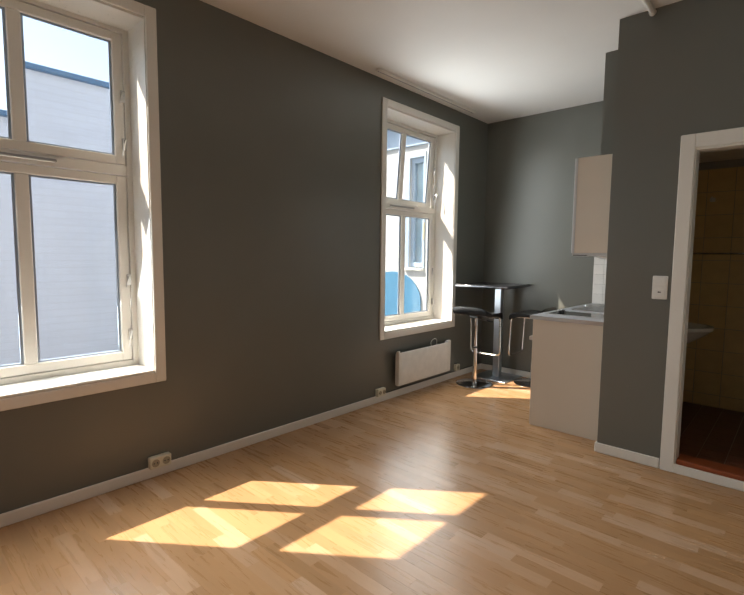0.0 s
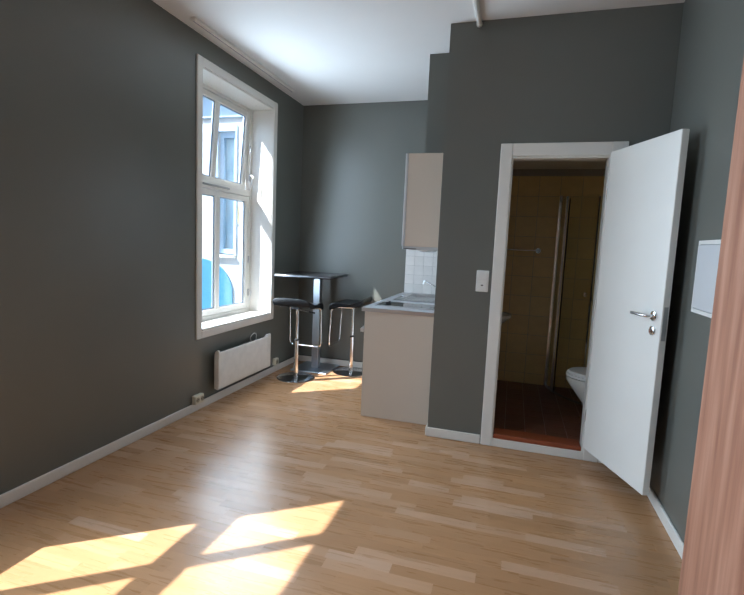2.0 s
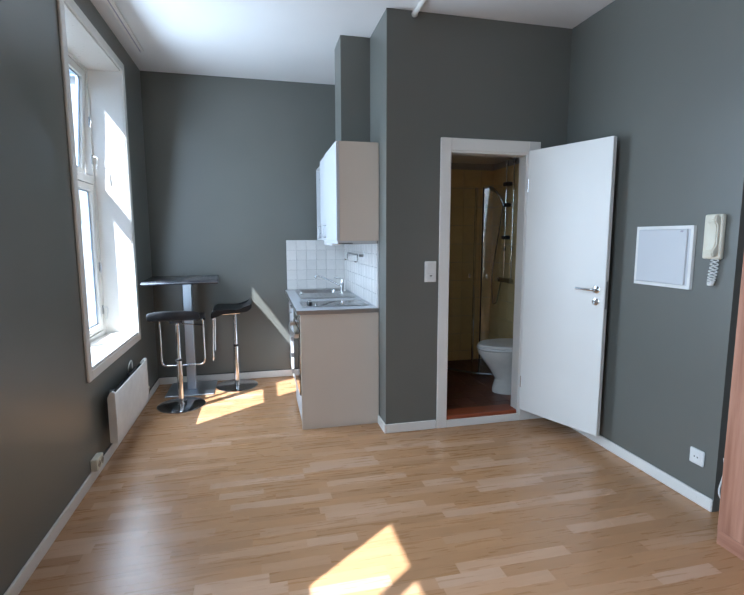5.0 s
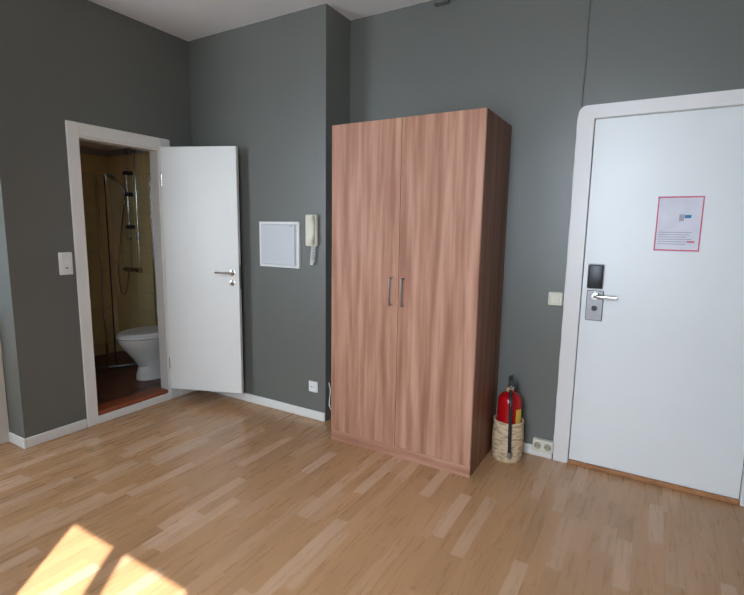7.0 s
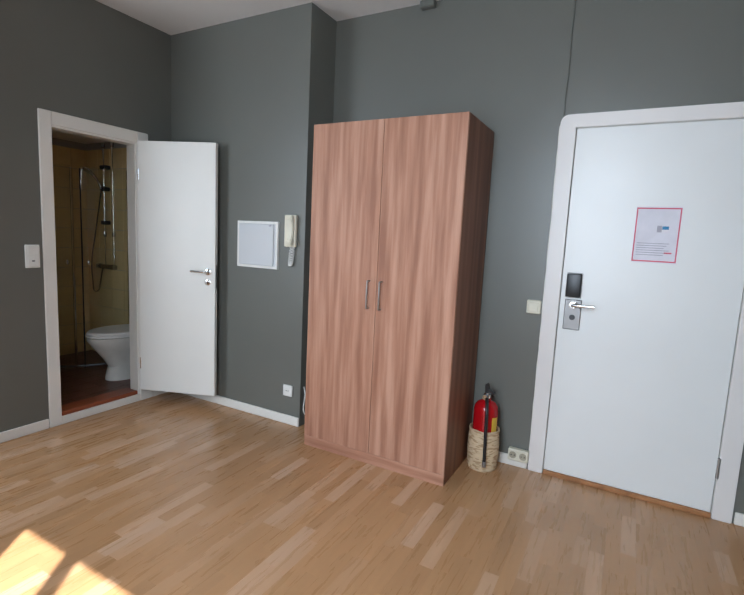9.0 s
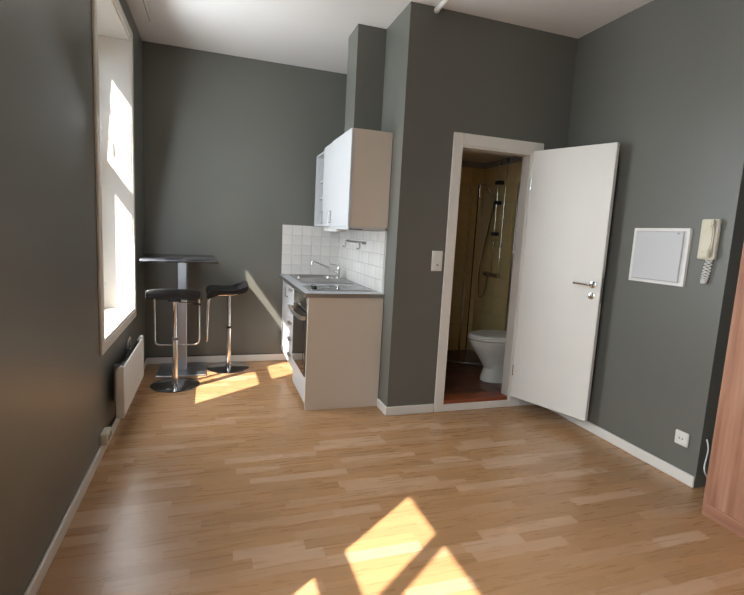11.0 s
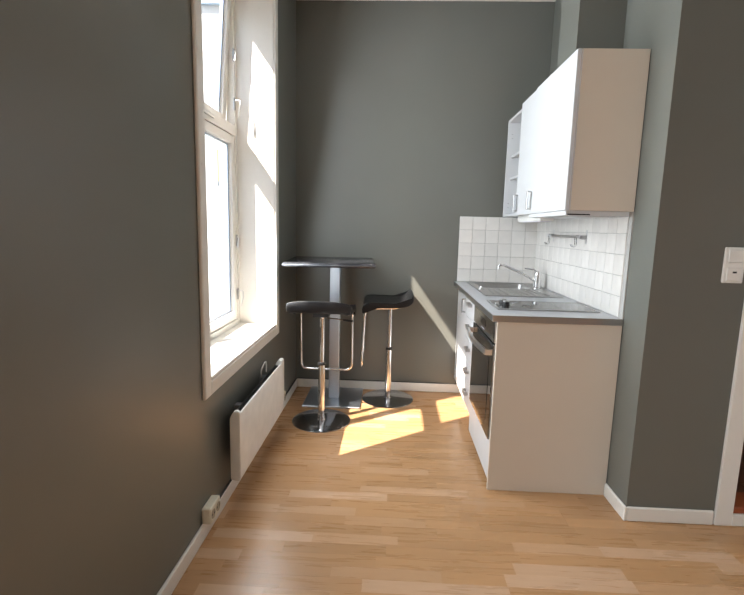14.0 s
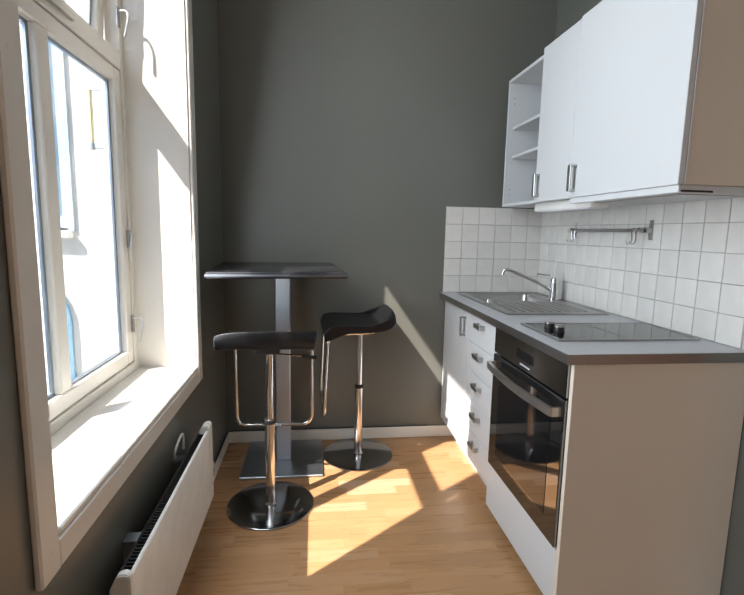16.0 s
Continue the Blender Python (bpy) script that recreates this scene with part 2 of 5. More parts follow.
M = {
    "ovenglass": mirror_glass("oven_glass"),
    "wall": painted("grey_wall_paint", (0.150, 0.1525, 0.134), 0.34, 0.04, 220, 0.12),
    "ceiling": painted("ceiling_paint", (0.80, 0.79, 0.77), 0.7, 0.02, 120, 0.2),
    "trim": painted("white_gloss_paint", (0.80, 0.775, 0.72), 0.3, 0.03, 60, 0.12),
    "door": painted("white_door_paint", (0.80, 0.80, 0.78), 0.33, 0.025, 40, 0.08),
    "leaf": painted("cream_white_door_paint", (0.83, 0.81, 0.755), 0.36, 0.03, 40, 0.1),
    "white": plastic("white_plastic", (0.80, 0.79, 0.75), 0.35),
    "cream": plastic("cream_plastic", (0.78, 0.74, 0.60), 0.4),
    "front": painted("white_melamine", (0.62, 0.63, 0.64), 0.42, 0.015, 30, 0.0),
    "side": painted("pale_melamine", (0.72, 0.635, 0.535), 0.35, 0.02, 30, 0.04),
    "chrome": metal("chrome", (0.80, 0.80, 0.80), 0.12),
    "steel": metal("brushed_steel", (0.46, 0.455, 0.45), 0.30, 0.03, (1, 14, 1)),
    "plate": metal("dark_chrome", (0.42, 0.42, 0.43), 0.14),
    "greysteel": metal("grey_steel", (0.48, 0.52, 0.57), 0.38),
    "edge": metal("edge_metal", (0.17, 0.18, 0.20), 0.35),
    "lockplate": metal("brushed_bronze_steel", (0.27, 0.26, 0.255), 0.42, 0.03, (1, 14, 1)),
    "bright": metal("satin_steel", (0.72, 0.71, 0.69), 0.30),
    "black": plastic("black_plastic", (0.015, 0.015, 0.016), 0.35),
    "leather": painted("black_leather", (0.008, 0.008, 0.009), 0.30, 0.1, 260, 0.2, 6, 0.40),
    "blackglass": plastic("black_glass", (0.008, 0.008, 0.009), 0.05),
    "tabletop": painted("dark_table_laminate", (0.018, 0.018, 0.021), 0.19, 0.12, 50, 0.03, 9, 0.45),
    "worktop": painted("grey_worktop_laminate", (0.44, 0.45, 0.47), 0.32, 0.05, 400, 0.06, 30),
    "grout": painted("grout", (0.42, 0.41, 0.39), 0.8, 0.08, 90, 0.3),
    "tile": glazed("white_wall_tile", (0.70, 0.675, 0.64), 0.12),
    "bathtile": glazed("cream_bath_tile", (0.84, 0.65, 0.34), 0.2),
    "terracotta": glazed("dark_red_floor_tile", (0.12, 0.042, 0.026), 0.35, 0.15),
    "threshold": painted("orange_red_threshold", (0.28, 0.065, 0.024), 0.35, 0.1, 60, 0.1, 5),
    "porcelain": plastic("porcelain", (0.70, 0.68, 0.62), 0.08),
    "red": plastic("red_enamel", (0.42, 0.004, 0.008), 0.2),
    "basket": woven("woven_bark", (0.66, 0.50, 0.32), (0.45, 0.29, 0.16)),
    "cable": plastic("dark_cable", (0.05, 0.05, 0.05), 0.5),
    "yellow": plastic("yellow_label", (0.70, 0.45, 0.05), 0.5),
    "straw": plastic("sun_bleached_yellow", (0.72, 0.60, 0.34), 0.5),
    "spacer": metal("blue_grey_spacer", (0.36, 0.43, 0.52), 0.35),
    "plaster": coursed("blue_white_render", (0.66, 0.71, 0.84)),
    "rough_plaster": painted("rough_white_render", (0.52, 0.52, 0.52), 0.9, 0.14, 9, 1.0, 4.0),
    "bluegrey": painted("blue_grey_paint", (0.38, 0.48, 0.60), 0.5, 0.06, 40, 0.2),
    "casing": painted("pinkish_white_paint", (0.80, 0.76, 0.73), 0.35, 0.03, 60, 0.12),
    "pale_backing": painted("pale_blue_backing", (0.50, 0.60, 0.68), 0.8, 0.06, 40, 0.1),
    "cap": painted("blue_metal_flashing", (0.09, 0.20, 0.36), 0.4, 0.06, 40, 0.1),
    "facade": painted("grey_render", (0.40, 0.40, 0.39), 0.9, 0.06, 14, 0.8, 2.0),
    "yard_bounce": painted("pale_bounce_ground", (0.42, 0.41, 0.39), 0.9, 0.2, 60, 1.0, 2),
    "bluearch": plastic("blue_plastic", (0.07, 0.22, 0.36), 0.5),
    "paper": plastic("paper", (0.74, 0.72, 0.78), 0.7),
    "pink": plastic("pink_ink", (0.70, 0.14, 0.20), 0.7),
    "ink": plastic("grey_ink", (0.42, 0.40, 0.46), 0.7),
    "cyan": plastic("blue_ink", (0.03, 0.22, 0.42), 0.6),
    "darkwood": laminate("red_brown_wood", [(0.30, 0.125, 0.05), (0.42, 0.19, 0.08), (0.50, 0.24, 0.11)], (1, 1, 1), 12, 0.4, "object", 0.05),
    "underlay": painted("brown_underlay", (0.38, 0.22, 0.11), 0.6),
    "glass": glass("window_glass"),
    "showerglass": glass("shower_glass", (0.97, 0.98, 0.965)),
    "plank": laminate("oak_strip", [(0.424, 0.226, 0.104), (0.458, 0.247, 0.117), (0.487, 0.266, 0.128)], (1.3, 15.0, 1.0), 3.0, 0.27, "object", 0.115, 4.0, 0.0, 0.28),
    "plank_rest": laminate("oak_strip_rest", [(0.424, 0.226, 0.104), (0.458, 0.247, 0.117), (0.487, 0.266, 0.128)], (1.3, 15.0, 1.0), 3.0, 0.27, "island", 0.115, 4.0, 0.0, 0.28),
    "walnut": laminate("walnut_laminate", [(0.320, 0.144, 0.090), (0.440, 0.218, 0.140), (0.54, 0.298, 0.204)], (13.0, 13.0, 0.8), 2.2, 0.46, "object", 0.03, 8.0, 0.55, 0.13),
    # darkened copy of the cream plastic: recess shade put into the colour
    "well": plastic("shaded_cream_plastic", (0.42, 0.37, 0.27), 0.5),
    # same walnut, darkened: the shade on the wardrobe's sides is in these tones
    "walnut_shaded": laminate("shaded_walnut_laminate", [(0.15, 0.058, 0.030), (0.225, 0.095, 0.053), (0.31, 0.145, 0.088)], (9.0, 9.0, 0.45), 2.2, 0.46, "object", 0.03, 6.0, 0.6, 0.16),
    "walnut_long": laminate("walnut_laminate_long", [(0.320, 0.144, 0.090), (0.440, 0.218, 0.140), (0.54, 0.298, 0.204)], (0.8, 13.0, 13.0), 2.2, 0.46, "object", 0.03, 8.0, 0.55, 0.13),
    "walnut_flat": laminate("walnut_laminate_level", [(0.320, 0.144, 0.090), (0.440, 0.218, 0.140), (0.54, 0.298, 0.204)], (13.0, 0.8, 13.0), 2.2, 0.46, "object", 0.03, 8.0, 0.55, 0.13),
}


# ---- mesh helpers ----
def box(x0, x1, y0, y1, z0, z1, bevel=0.0, bm=None, seg=1):
    made = bmesh.new()
    bmesh.ops.create_cube(made, size=1.0)
    for v in made.verts:
        v.co = Vector(((x0 + x1) / 2 + v.co.x * (x1 - x0), (y0 + y1) / 2 + v.co.y * (y1 - y0), (z0 + z1) / 2 + v.co.z * (z1 - z0)))
    if bevel:
        bmesh.ops.bevel(made, geom=made.edges[:], offset=bevel, segments=seg, affect="EDGES", profile=0.5)
    if bm is None:
        return made
    return join(bm, made)


def join(bm, other):
    me = bpy.data.meshes.new("tmp")
    other.to_mesh(me)
    other.free()
    bm.from_mesh(me)
    bpy.data.meshes.remove(me)
    return bm


def lathe(profile, centre=(0, 0, 0), steps=32, axis="z"):
    """A turned shape from (radius, height) pairs, closed at both ends."""
    bm = bmesh.new()
    rings = []
    for r, h in profile:
        ring = []
        for k in range(steps):
            a = 2 * math.pi * k / steps
            c = (r * math.cos(a), r * math.sin(a), h)
            if axis == "x":
                c = (h, r * math.cos(a), r * math.sin(a))
            elif axis == "y":
                c = (r * math.sin(a), h, r * math.cos(a))
            ring.append(bm.verts.new(Vector(c) + Vector(centre)))
        rings.append(ring)
    for a, b in zip(rings, rings[1:]):
        for k in range(steps):
            bm.faces.new((a[k], a[(k + 1) % steps], b[(k + 1) % steps], b[k]))
    bm.faces.new(rings[0][::-1])
    bm.faces.new(rings[-1])
    return bm


def tube(points, radius, steps=12, closed=False):
    """A round bar along points."""
    pts = [Vector(p) for p in points]
    bm = bmesh.new()
    rings, side = [], None
    for i, p in enumerate(pts):
        a = pts[i - 1] if i or closed else p
        b = pts[(i + 1) % len(pts)] if i < len(pts) - 1 or closed else p
        d = (b - a).normalized()
        if side is None:
            side = d.orthogonal().normalized()
        side = (side - d * side.dot(d)).normalized()
        up = d.cross(side)
        rings.append([bm.verts.new(p + radius * (math.cos(2 * math.pi * k / steps) * side + math.sin(2 * math.pi * k / steps) * up)) for k in range(steps)])
    pairs = list(zip(rings, rings[1:])) + ([(rings[-1], rings[0])] if closed else [])
    for a, b in pairs:
        for k in range(steps):
            bm.faces.new((a[k], a[(k + 1) % steps], b[(k + 1) % steps], b[k]))
    if not closed:
        bm.faces.new(rings[0][::-1])
        bm.faces.new(rings[-1])
    return bm


def rounded(points, radius, steps=6):
    """A polyline with its inner corners rounded."""
    pts = [Vector(p) for p in points]
    out = [pts[0]]
    for a, p, b in zip(pts, pts[1:], pts[2:]):
        u, v = (a - p), (b - p)
        r = min(radius, u.length * 0.49, v.length * 0.49)
        u, v = p + u.normalized() * r, p + v.normalized() * r
        for k in range(steps + 1):
            t = k / steps
            out.append((1 - t) ** 2 * u + 2 * t * (1 - t) * p + t * t * v)
    return out + [pts[-1]]


def extrude(outline, axis, a, b, bevel=0.0):
    """A flat outline of (u, v) pairs, pulled from a to b along an axis: x gives (y, z), y gives (x, z), z gives (x, y)."""
    bm = bmesh.new()

    def at(u, v, w):
        return {"x": (w, u, v), "y": (u, w, v), "z": (u, v, w)}[axis]

    lo = [bm.verts.new(at(u, v, a)) for u, v in outline]
    hi = [bm.verts.new(at(u, v, b)) for u, v in outline]
    n = len(outline)
    for k in range(n):
        bm.faces.new((lo[k], lo[(k + 1) % n], hi[(k + 1) % n], hi[k]))
    bm.faces.new(lo[::-1])
    bm.faces.new(hi)
    bmesh.ops.recalc_face_normals(bm, faces=bm.faces[:])
    if bevel:
        bmesh.ops.bevel(bm, geom=bm.edges[:], offset=bevel, segments=2, affect="EDGES")
    return bm


OFFSET = {}


def thing(name, at=(0, 0, 0), label="", category="", group="", kind=""):
    ob = new(name)
    ob.location = at
    ob.empty_display_size = 0.05
    OFFSET[ob.name] = Vector(at)
    return tagged(ob, label, category, group, kind)


def part(name, bm, mat, parent=None, label="", smooth=True):
    """Links a bmesh, given in world places, as one mesh under a thing or a part."""
    shift = OFFSET[parent.name] if parent else Vector()
    if shift.length:
        bmesh.ops.translate(bm, vec=-shift, verts=bm.verts[:])
    bmesh.ops.recalc_face_normals(bm, faces=bm.faces[:])
    me = bpy.data.meshes.new(name)
    bm.to_mesh(me)
    bm.free()
    me.materials.append(mat)
    if smooth:
        me.shade_smooth()
        me.set_sharp_from_angle(angle=radians(35))
    ob = new(name, me)
    ob.parent = parent
    OFFSET[ob.name] = shift
    return tagged(ob, label)


def structure(name, bm, mat, label, category):
    return tagged(part(name, bm, mat, None, label, False), category=category, kind="structure")


# ---- large structure ----
XW, XE, XC, YN, YS, YB, ZC = -2.80, 0.755, 0.455, 5.285, -0.498, 3.64, 2.925
KX = -0.938
BX0, BX1, BY0, BY1, BZ, BF = -0.84, 0.73, 3.74, 5.30, 2.22, 0.05


def cells(us, zs, holes, a0, a1, axis="x"):
    """A wall between the splits with its openings cut through, as one skin."""
    bm, at, nu, nz = bmesh.new(), {}, len(us) - 1, len(zs) - 1

    def solid(i, k):
        if not (0 <= i < nu and 0 <= k < nz):
            return False
        u, v = (us[i] + us[i + 1]) / 2, (zs[k] + zs[k + 1]) / 2
        return not any(h[0] < u < h[1] and h[2] < v < h[3] for h in holes)

    def vert(i, k, s):
        if (i, k, s) not in at:
            a = (a0, a1)[s]
            at[i, k, s] = bm.verts.new({"x": (a, us[i], zs[k]), "y": (us[i], a, zs[k]), "z": (us[i], zs[k], a)}[axis])
        return at[i, k, s]

    for i in range(nu):
        for k in range(nz):
            if not solid(i, k):
                continue
            for s in (0, 1):
                bm.faces.new([vert(*c, s) for c in ((i, k), (i + 1, k), (i + 1, k + 1), (i, k + 1))])
            for di, dk, p, q in ((-1, 0, (i, k), (i, k + 1)), (1, 0, (i + 1, k), (i + 1, k + 1)), (0, -1, (i, k), (i + 1, k)), (0, 1, (i, k + 1), (i + 1, k + 1))):
                if not solid(i + di, k + dk):
                    bm.faces.new((vert(*p, 0), vert(*q, 0), vert(*q, 1), vert(*p, 1)))
    bmesh.ops.recalc_face_normals(bm, faces=bm.faces[:])
    return bm


def ring(x0, x1, y0, y1, hole, a0, a1, axis="z"):
    """A slab or frame with one rectangular opening."""
    return cells([x0, hole[0], hole[1], x1], [y0, hole[2], hole[3], y1], [hole], a0, a1, axis)


W1, W2 = (0.222, 1.354), (3.464, 4.596)
WZ = (0.650, 2.703)
holes = [(*W1, *WZ), (*W2, *WZ)]
structure("wall_west", cells([YS - 0.2, W1[0], W1[1], W2[0], W2[1], YN + 0.2], [-0.1, WZ[0], WZ[1], ZC + 0.1], holes, XW - 0.30, XW), M["wall"],
          "thick wall with two deep windows, painted matt dark grey", "wall")
structure("wall_north", box(XW, KX, YN, YN + 0.2, -0.1, ZC + 0.1), M["wall"], "end wall of the kitchen nook, painted dark grey", "wall")
structure("wall_kitchen", box(KX, BX0 - 0.003, YB, YN + 0.2, -0.1, ZC + 0.1), M["wall"], "side wall behind the kitchen units, painted dark grey", "wall")
DO = (-0.486, 0.150, 0.0, 2.045)
structure("wall_bathroom", cells([BX0 - 0.003, DO[0], DO[1], XC + 0.1], [-0.1, 0.0, DO[3], ZC + 0.1], [(DO[0], DO[1], 0.0, DO[3])], YB, BY0 - 0.003, "y"), M["wall"],
          "partition with the bathroom doorway, painted dark grey", "wall")
structure("wall_column", box(XC, XE + 0.1, 2.262, YB, -0.1, ZC + 0.1), M["wall"], "boxed-out wall beside the wardrobe, painted dark grey", "wall")
ED = (-0.290, 0.612, 0.0, 2.095)
structure("wall_east", cells([YS - 0.2, ED[0], ED[1], 2.262], [-0.1, 0.0, ED[3], ZC + 0.1], [(ED[0], ED[1], 0.0, ED[3])], XE, XE + 0.2), M["wall"],
          "entrance wall painted dark grey", "wall")
SP = Matrix.Translation((XE, YS, 0)) @ Matrix.Rotation(radians(-3.66), 4, "Z") @ Matrix.Translation((-XE, -YS, 0))


def slanted(bm):
    """The south wall stands a little askew: turned about its corner by the entrance."""
    bmesh.ops.transform(bm, matrix=SP, verts=bm.verts[:])
    return bm


structure("wall_south", slanted(box(XW - 0.02, XE + 0.02, YS - 0.3, YS, -0.1, ZC + 0.1)), M["wall"], "end wall behind the start of the walk, painted dark grey", "wall")
structure("wall_landing", box(XE + 0.2, XE + 0.25, YS - 0.2, 2.262, -0.1, ZC + 0.1), M["wall"], "plain wall closing the landing behind the entrance door", "wall")
structure("ceiling", box(XW - 0.30, XE + 0.2, YS - 0.2, YN + 0.2, ZC, ZC + 0.09), M["ceiling"], "smooth white painted ceiling", "ceiling")
structure("ventilation_shaft", box(-1.165, KX, 4.124, 4.40, 2.112, ZC), M["wall"], "boxed ventilation shaft above the wall cupboards, painted grey", "shaft")

# bathroom shell
structure("bathroom_wall_north", box(BX0, BX1 + 0.1, BY1, BY1 + 0.1, -0.1, ZC), M["grout"], "tiled back wall of the bathroom", "wall")
structure("bathroom_wall_east", box(BX1, BX1 + 0.1, BY0, BY1, -0.1, ZC), M["grout"], "tiled shower wall of the bathroom", "wall")
structure("bathroom_wall_west", box(BX0 - 0.002, BX0, BY0, BY1, -0.1, ZC), M["bathtile"], "tiled wall behind the wash basin", "wall")
structure("bathroom_ceiling", box(BX0, BX1, BY0 - 0.003, BY1, BZ, BZ + 0.05), M["ceiling"], "low white bathroom ceiling", "ceiling")
structure("bathroom_wall_south", box(XC + 0.1, BX1 + 0.1, BY0 - 0.05, BY0, -0.1, ZC), M["bathtile"], "plain wall closing the bathroom", "wall")

# floors under the strips and tiles
structure("floor_base", box(XW, XE + 0.2, YS, YN, -0.1, -0.0012), M["underlay"], "brown underlay beneath the strip floor", "floor")
bath_floor = structure("bathroom_floor", box(BX0, BX1, YB + 0.14, BY1, -0.1, BF - 0.004), M["grout"], "bathroom floor of dark red tiles", "floor")


def skirting(runs):
    bm = bmesh.new()
    for x0, x1, y0, y1 in runs:
        box(x0, x1, y0, y1, 0.0, 0.068, 0.004, bm)
    return bm


structure("baseboard", skirting([(XW, XW + 0.014, -0.25, YN - 0.014), (XW, -1.43, YN - 0.014, YN), (KX - 0.014, KX, YB - 0.014, 3.835), (KX, -0.552, YB - 0.014, YB),
                                 (0.235, XC - 0.014, YB - 0.014, YB), (XC - 0.014, XC, 2.262, YB), (XE - 0.014, XE, 0.69, 1.05), (XE - 0.014, XE, YS + 0.014, -0.372)]),
          M["trim"], "low white painted skirting board", "baseboard")


structure("baseboard_south", slanted(skirting([(XW, XE - 0.014, YS, YS + 0.014)])), M["trim"], "low white skirting board of the end wall", "baseboard")


# ---- windows ----
def window(name, y0, y1, tilt, label):
    """A deep two-sash window of four panes: lining, casing, frame, a lower sash and an upper one hung at its top."""
    w = thing(name, (XW, (y0 + y1) / 2, WZ[0]), label, "window", kind="structure")
    z0, z1 = WZ
    xf0, xf1 = -3.075, -3.028
    # lining boards of the reveal
    part("reveal", box(xf1, XW + 0.002, y1 - 0.004, y1, z0, z1), M["trim"], w)
    part("reveal", box(xf1, XW + 0.002, y0, y0 + 0.012, z0, z1), M["trim"], w)
    part("reveal", box(xf1, XW + 0.002, y0 + 0.012, y1 - 0.004, z1 - 0.012, z1), M["trim"], w)
    part("window_sill", box(xf1, XW + 0.012, y0 + 0.012, y1 - 0.004, z0 - 0.004, z0 + 0.014, 0.004), M["trim"], w, "white window sill, sunlit")
    # casing on the wall
    cw, ct = 0.064, 0.016
    part("casing", box(XW, XW + ct, y0 - cw, y0, z0 - cw, z1 + cw, 0.004), M["trim"], w)
    part("casing", box(XW, XW + ct, y1, y1 + cw, z0 - cw, z1 + cw, 0.004), M["trim"], w)
    part("casing", box(XW, XW + ct - 0.001, y0, y1, z1, z1 + cw, 0.004), M["trim"], w)
    part("casing", box(XW, XW + ct - 0.001, y0, y1, z0 - cw, z0 - 0.004, 0.004), M["trim"], w)
    # outer frame
    bm = bmesh.new()
    fw = 0.035
    box(xf0 - 0.006, xf1, y0, y0 + fw, z0, z1, 0.003, bm)
    box(xf0 - 0.006, xf1, y1 - fw, y1, z0, z1, 0.003, bm)
    box(xf0 - 0.006, xf1, y0 + fw, y1 - fw, z1 - fw, z1, 0.003, bm)
    box(xf0 - 0.006, xf1, y0 + fw, y1 - fw, z0, z0 + 0.045, 0.003, bm)
    box(xf0 - 0.006, xf1, y0 + fw, y1 - fw, 1.835, 1.895, 0.003, bm)
    part("window_frame", bm, M["trim"], w)
    part("vent_strip", box(xf1, xf1 + 0.012, (y0 + y1) / 2 - 0.24, (y0 + y1) / 2 + 0.16, 1.858, 1.876, 0.003), M["steel"], w, "slim metal ventilation strip")
    ym = (y0 + y1) / 2

    def sash(label, a, b, swing):
        turn = Matrix.Translation((xf0, 0, b)) @ Matrix.Rotation(swing, 4, "Y") @ Matrix.Translation((-xf0, 0, -b))
        sb, u0, u1 = 0.056, y0 + fw + 0.004, y1 - fw - 0.004
        bm = bmesh.new()
        box(xf0 - 0.004, xf1 - 0.004, u0, u0 + sb, a, b, 0.004, bm)
        box(xf0 - 0.004, xf1 - 0.004, u1 - sb, u1, a, b, 0.004, bm)
        box(xf0 - 0.004, xf1 - 0.004, u0 + sb, u1 - sb, b - 0.05, b, 0.004, bm)
        box(xf0 - 0.004, xf1 - 0.004, u0 + sb, u1 - sb, a, a + 0.052, 0.004, bm)
        bmesh.ops.transform(bm, matrix=turn, verts=bm.verts[:])
        s = part("sash", bm, M["trim"], w, label)
        bm = box(xf0 - 0.002, xf1 - 0.006, ym - 0.031, ym + 0.031, a + 0.052, b - 0.05, 0.004)
        bmesh.ops.transform(bm, matrix=turn, verts=bm.verts[:])
        part("mullion", bm, M["trim"], s)
        for p, q in ((u0 + sb, ym - 0.031), (ym + 0.031, u1 - sb)):
            bm = box(xf0 + 0.008, xf0 + 0.014, p - 0.006, q + 0.006, a + 0.046, b - 0.044)
            bmesh.ops.transform(bm, matrix=turn, verts=bm.verts[:])
            pane = part("pane", bm, M["glass"], s)
            pane.visible_shadow = False
            # dark spacer of the sealed unit
            sp = bmesh.new()
            for r in ((p, p + 0.013, a + 0.052, b - 0.05), (q - 0.013, q, a + 0.052, b - 0.05)):
                box(xf0 + 0.0145, xf0 + 0.022, r[0], r[1], r[2], r[3], 0, sp)
            for zr in ((a + 0.052, a + 0.062), (b - 0.060, b - 0.05)):
                box(xf0 + 0.0145, xf0 + 0.022, p + 0.013, q - 0.013, *zr, 0, sp)
            bmesh.ops.transform(sp, matrix=turn, verts=sp.verts[:])
            part("spacer", sp, M["spacer"], s)

    sash("lower sash, shut", z0 + 0.049, 1.831, 0.0)
    sash("upper sash", 1.899, z1 - fw - 0.004, tilt)
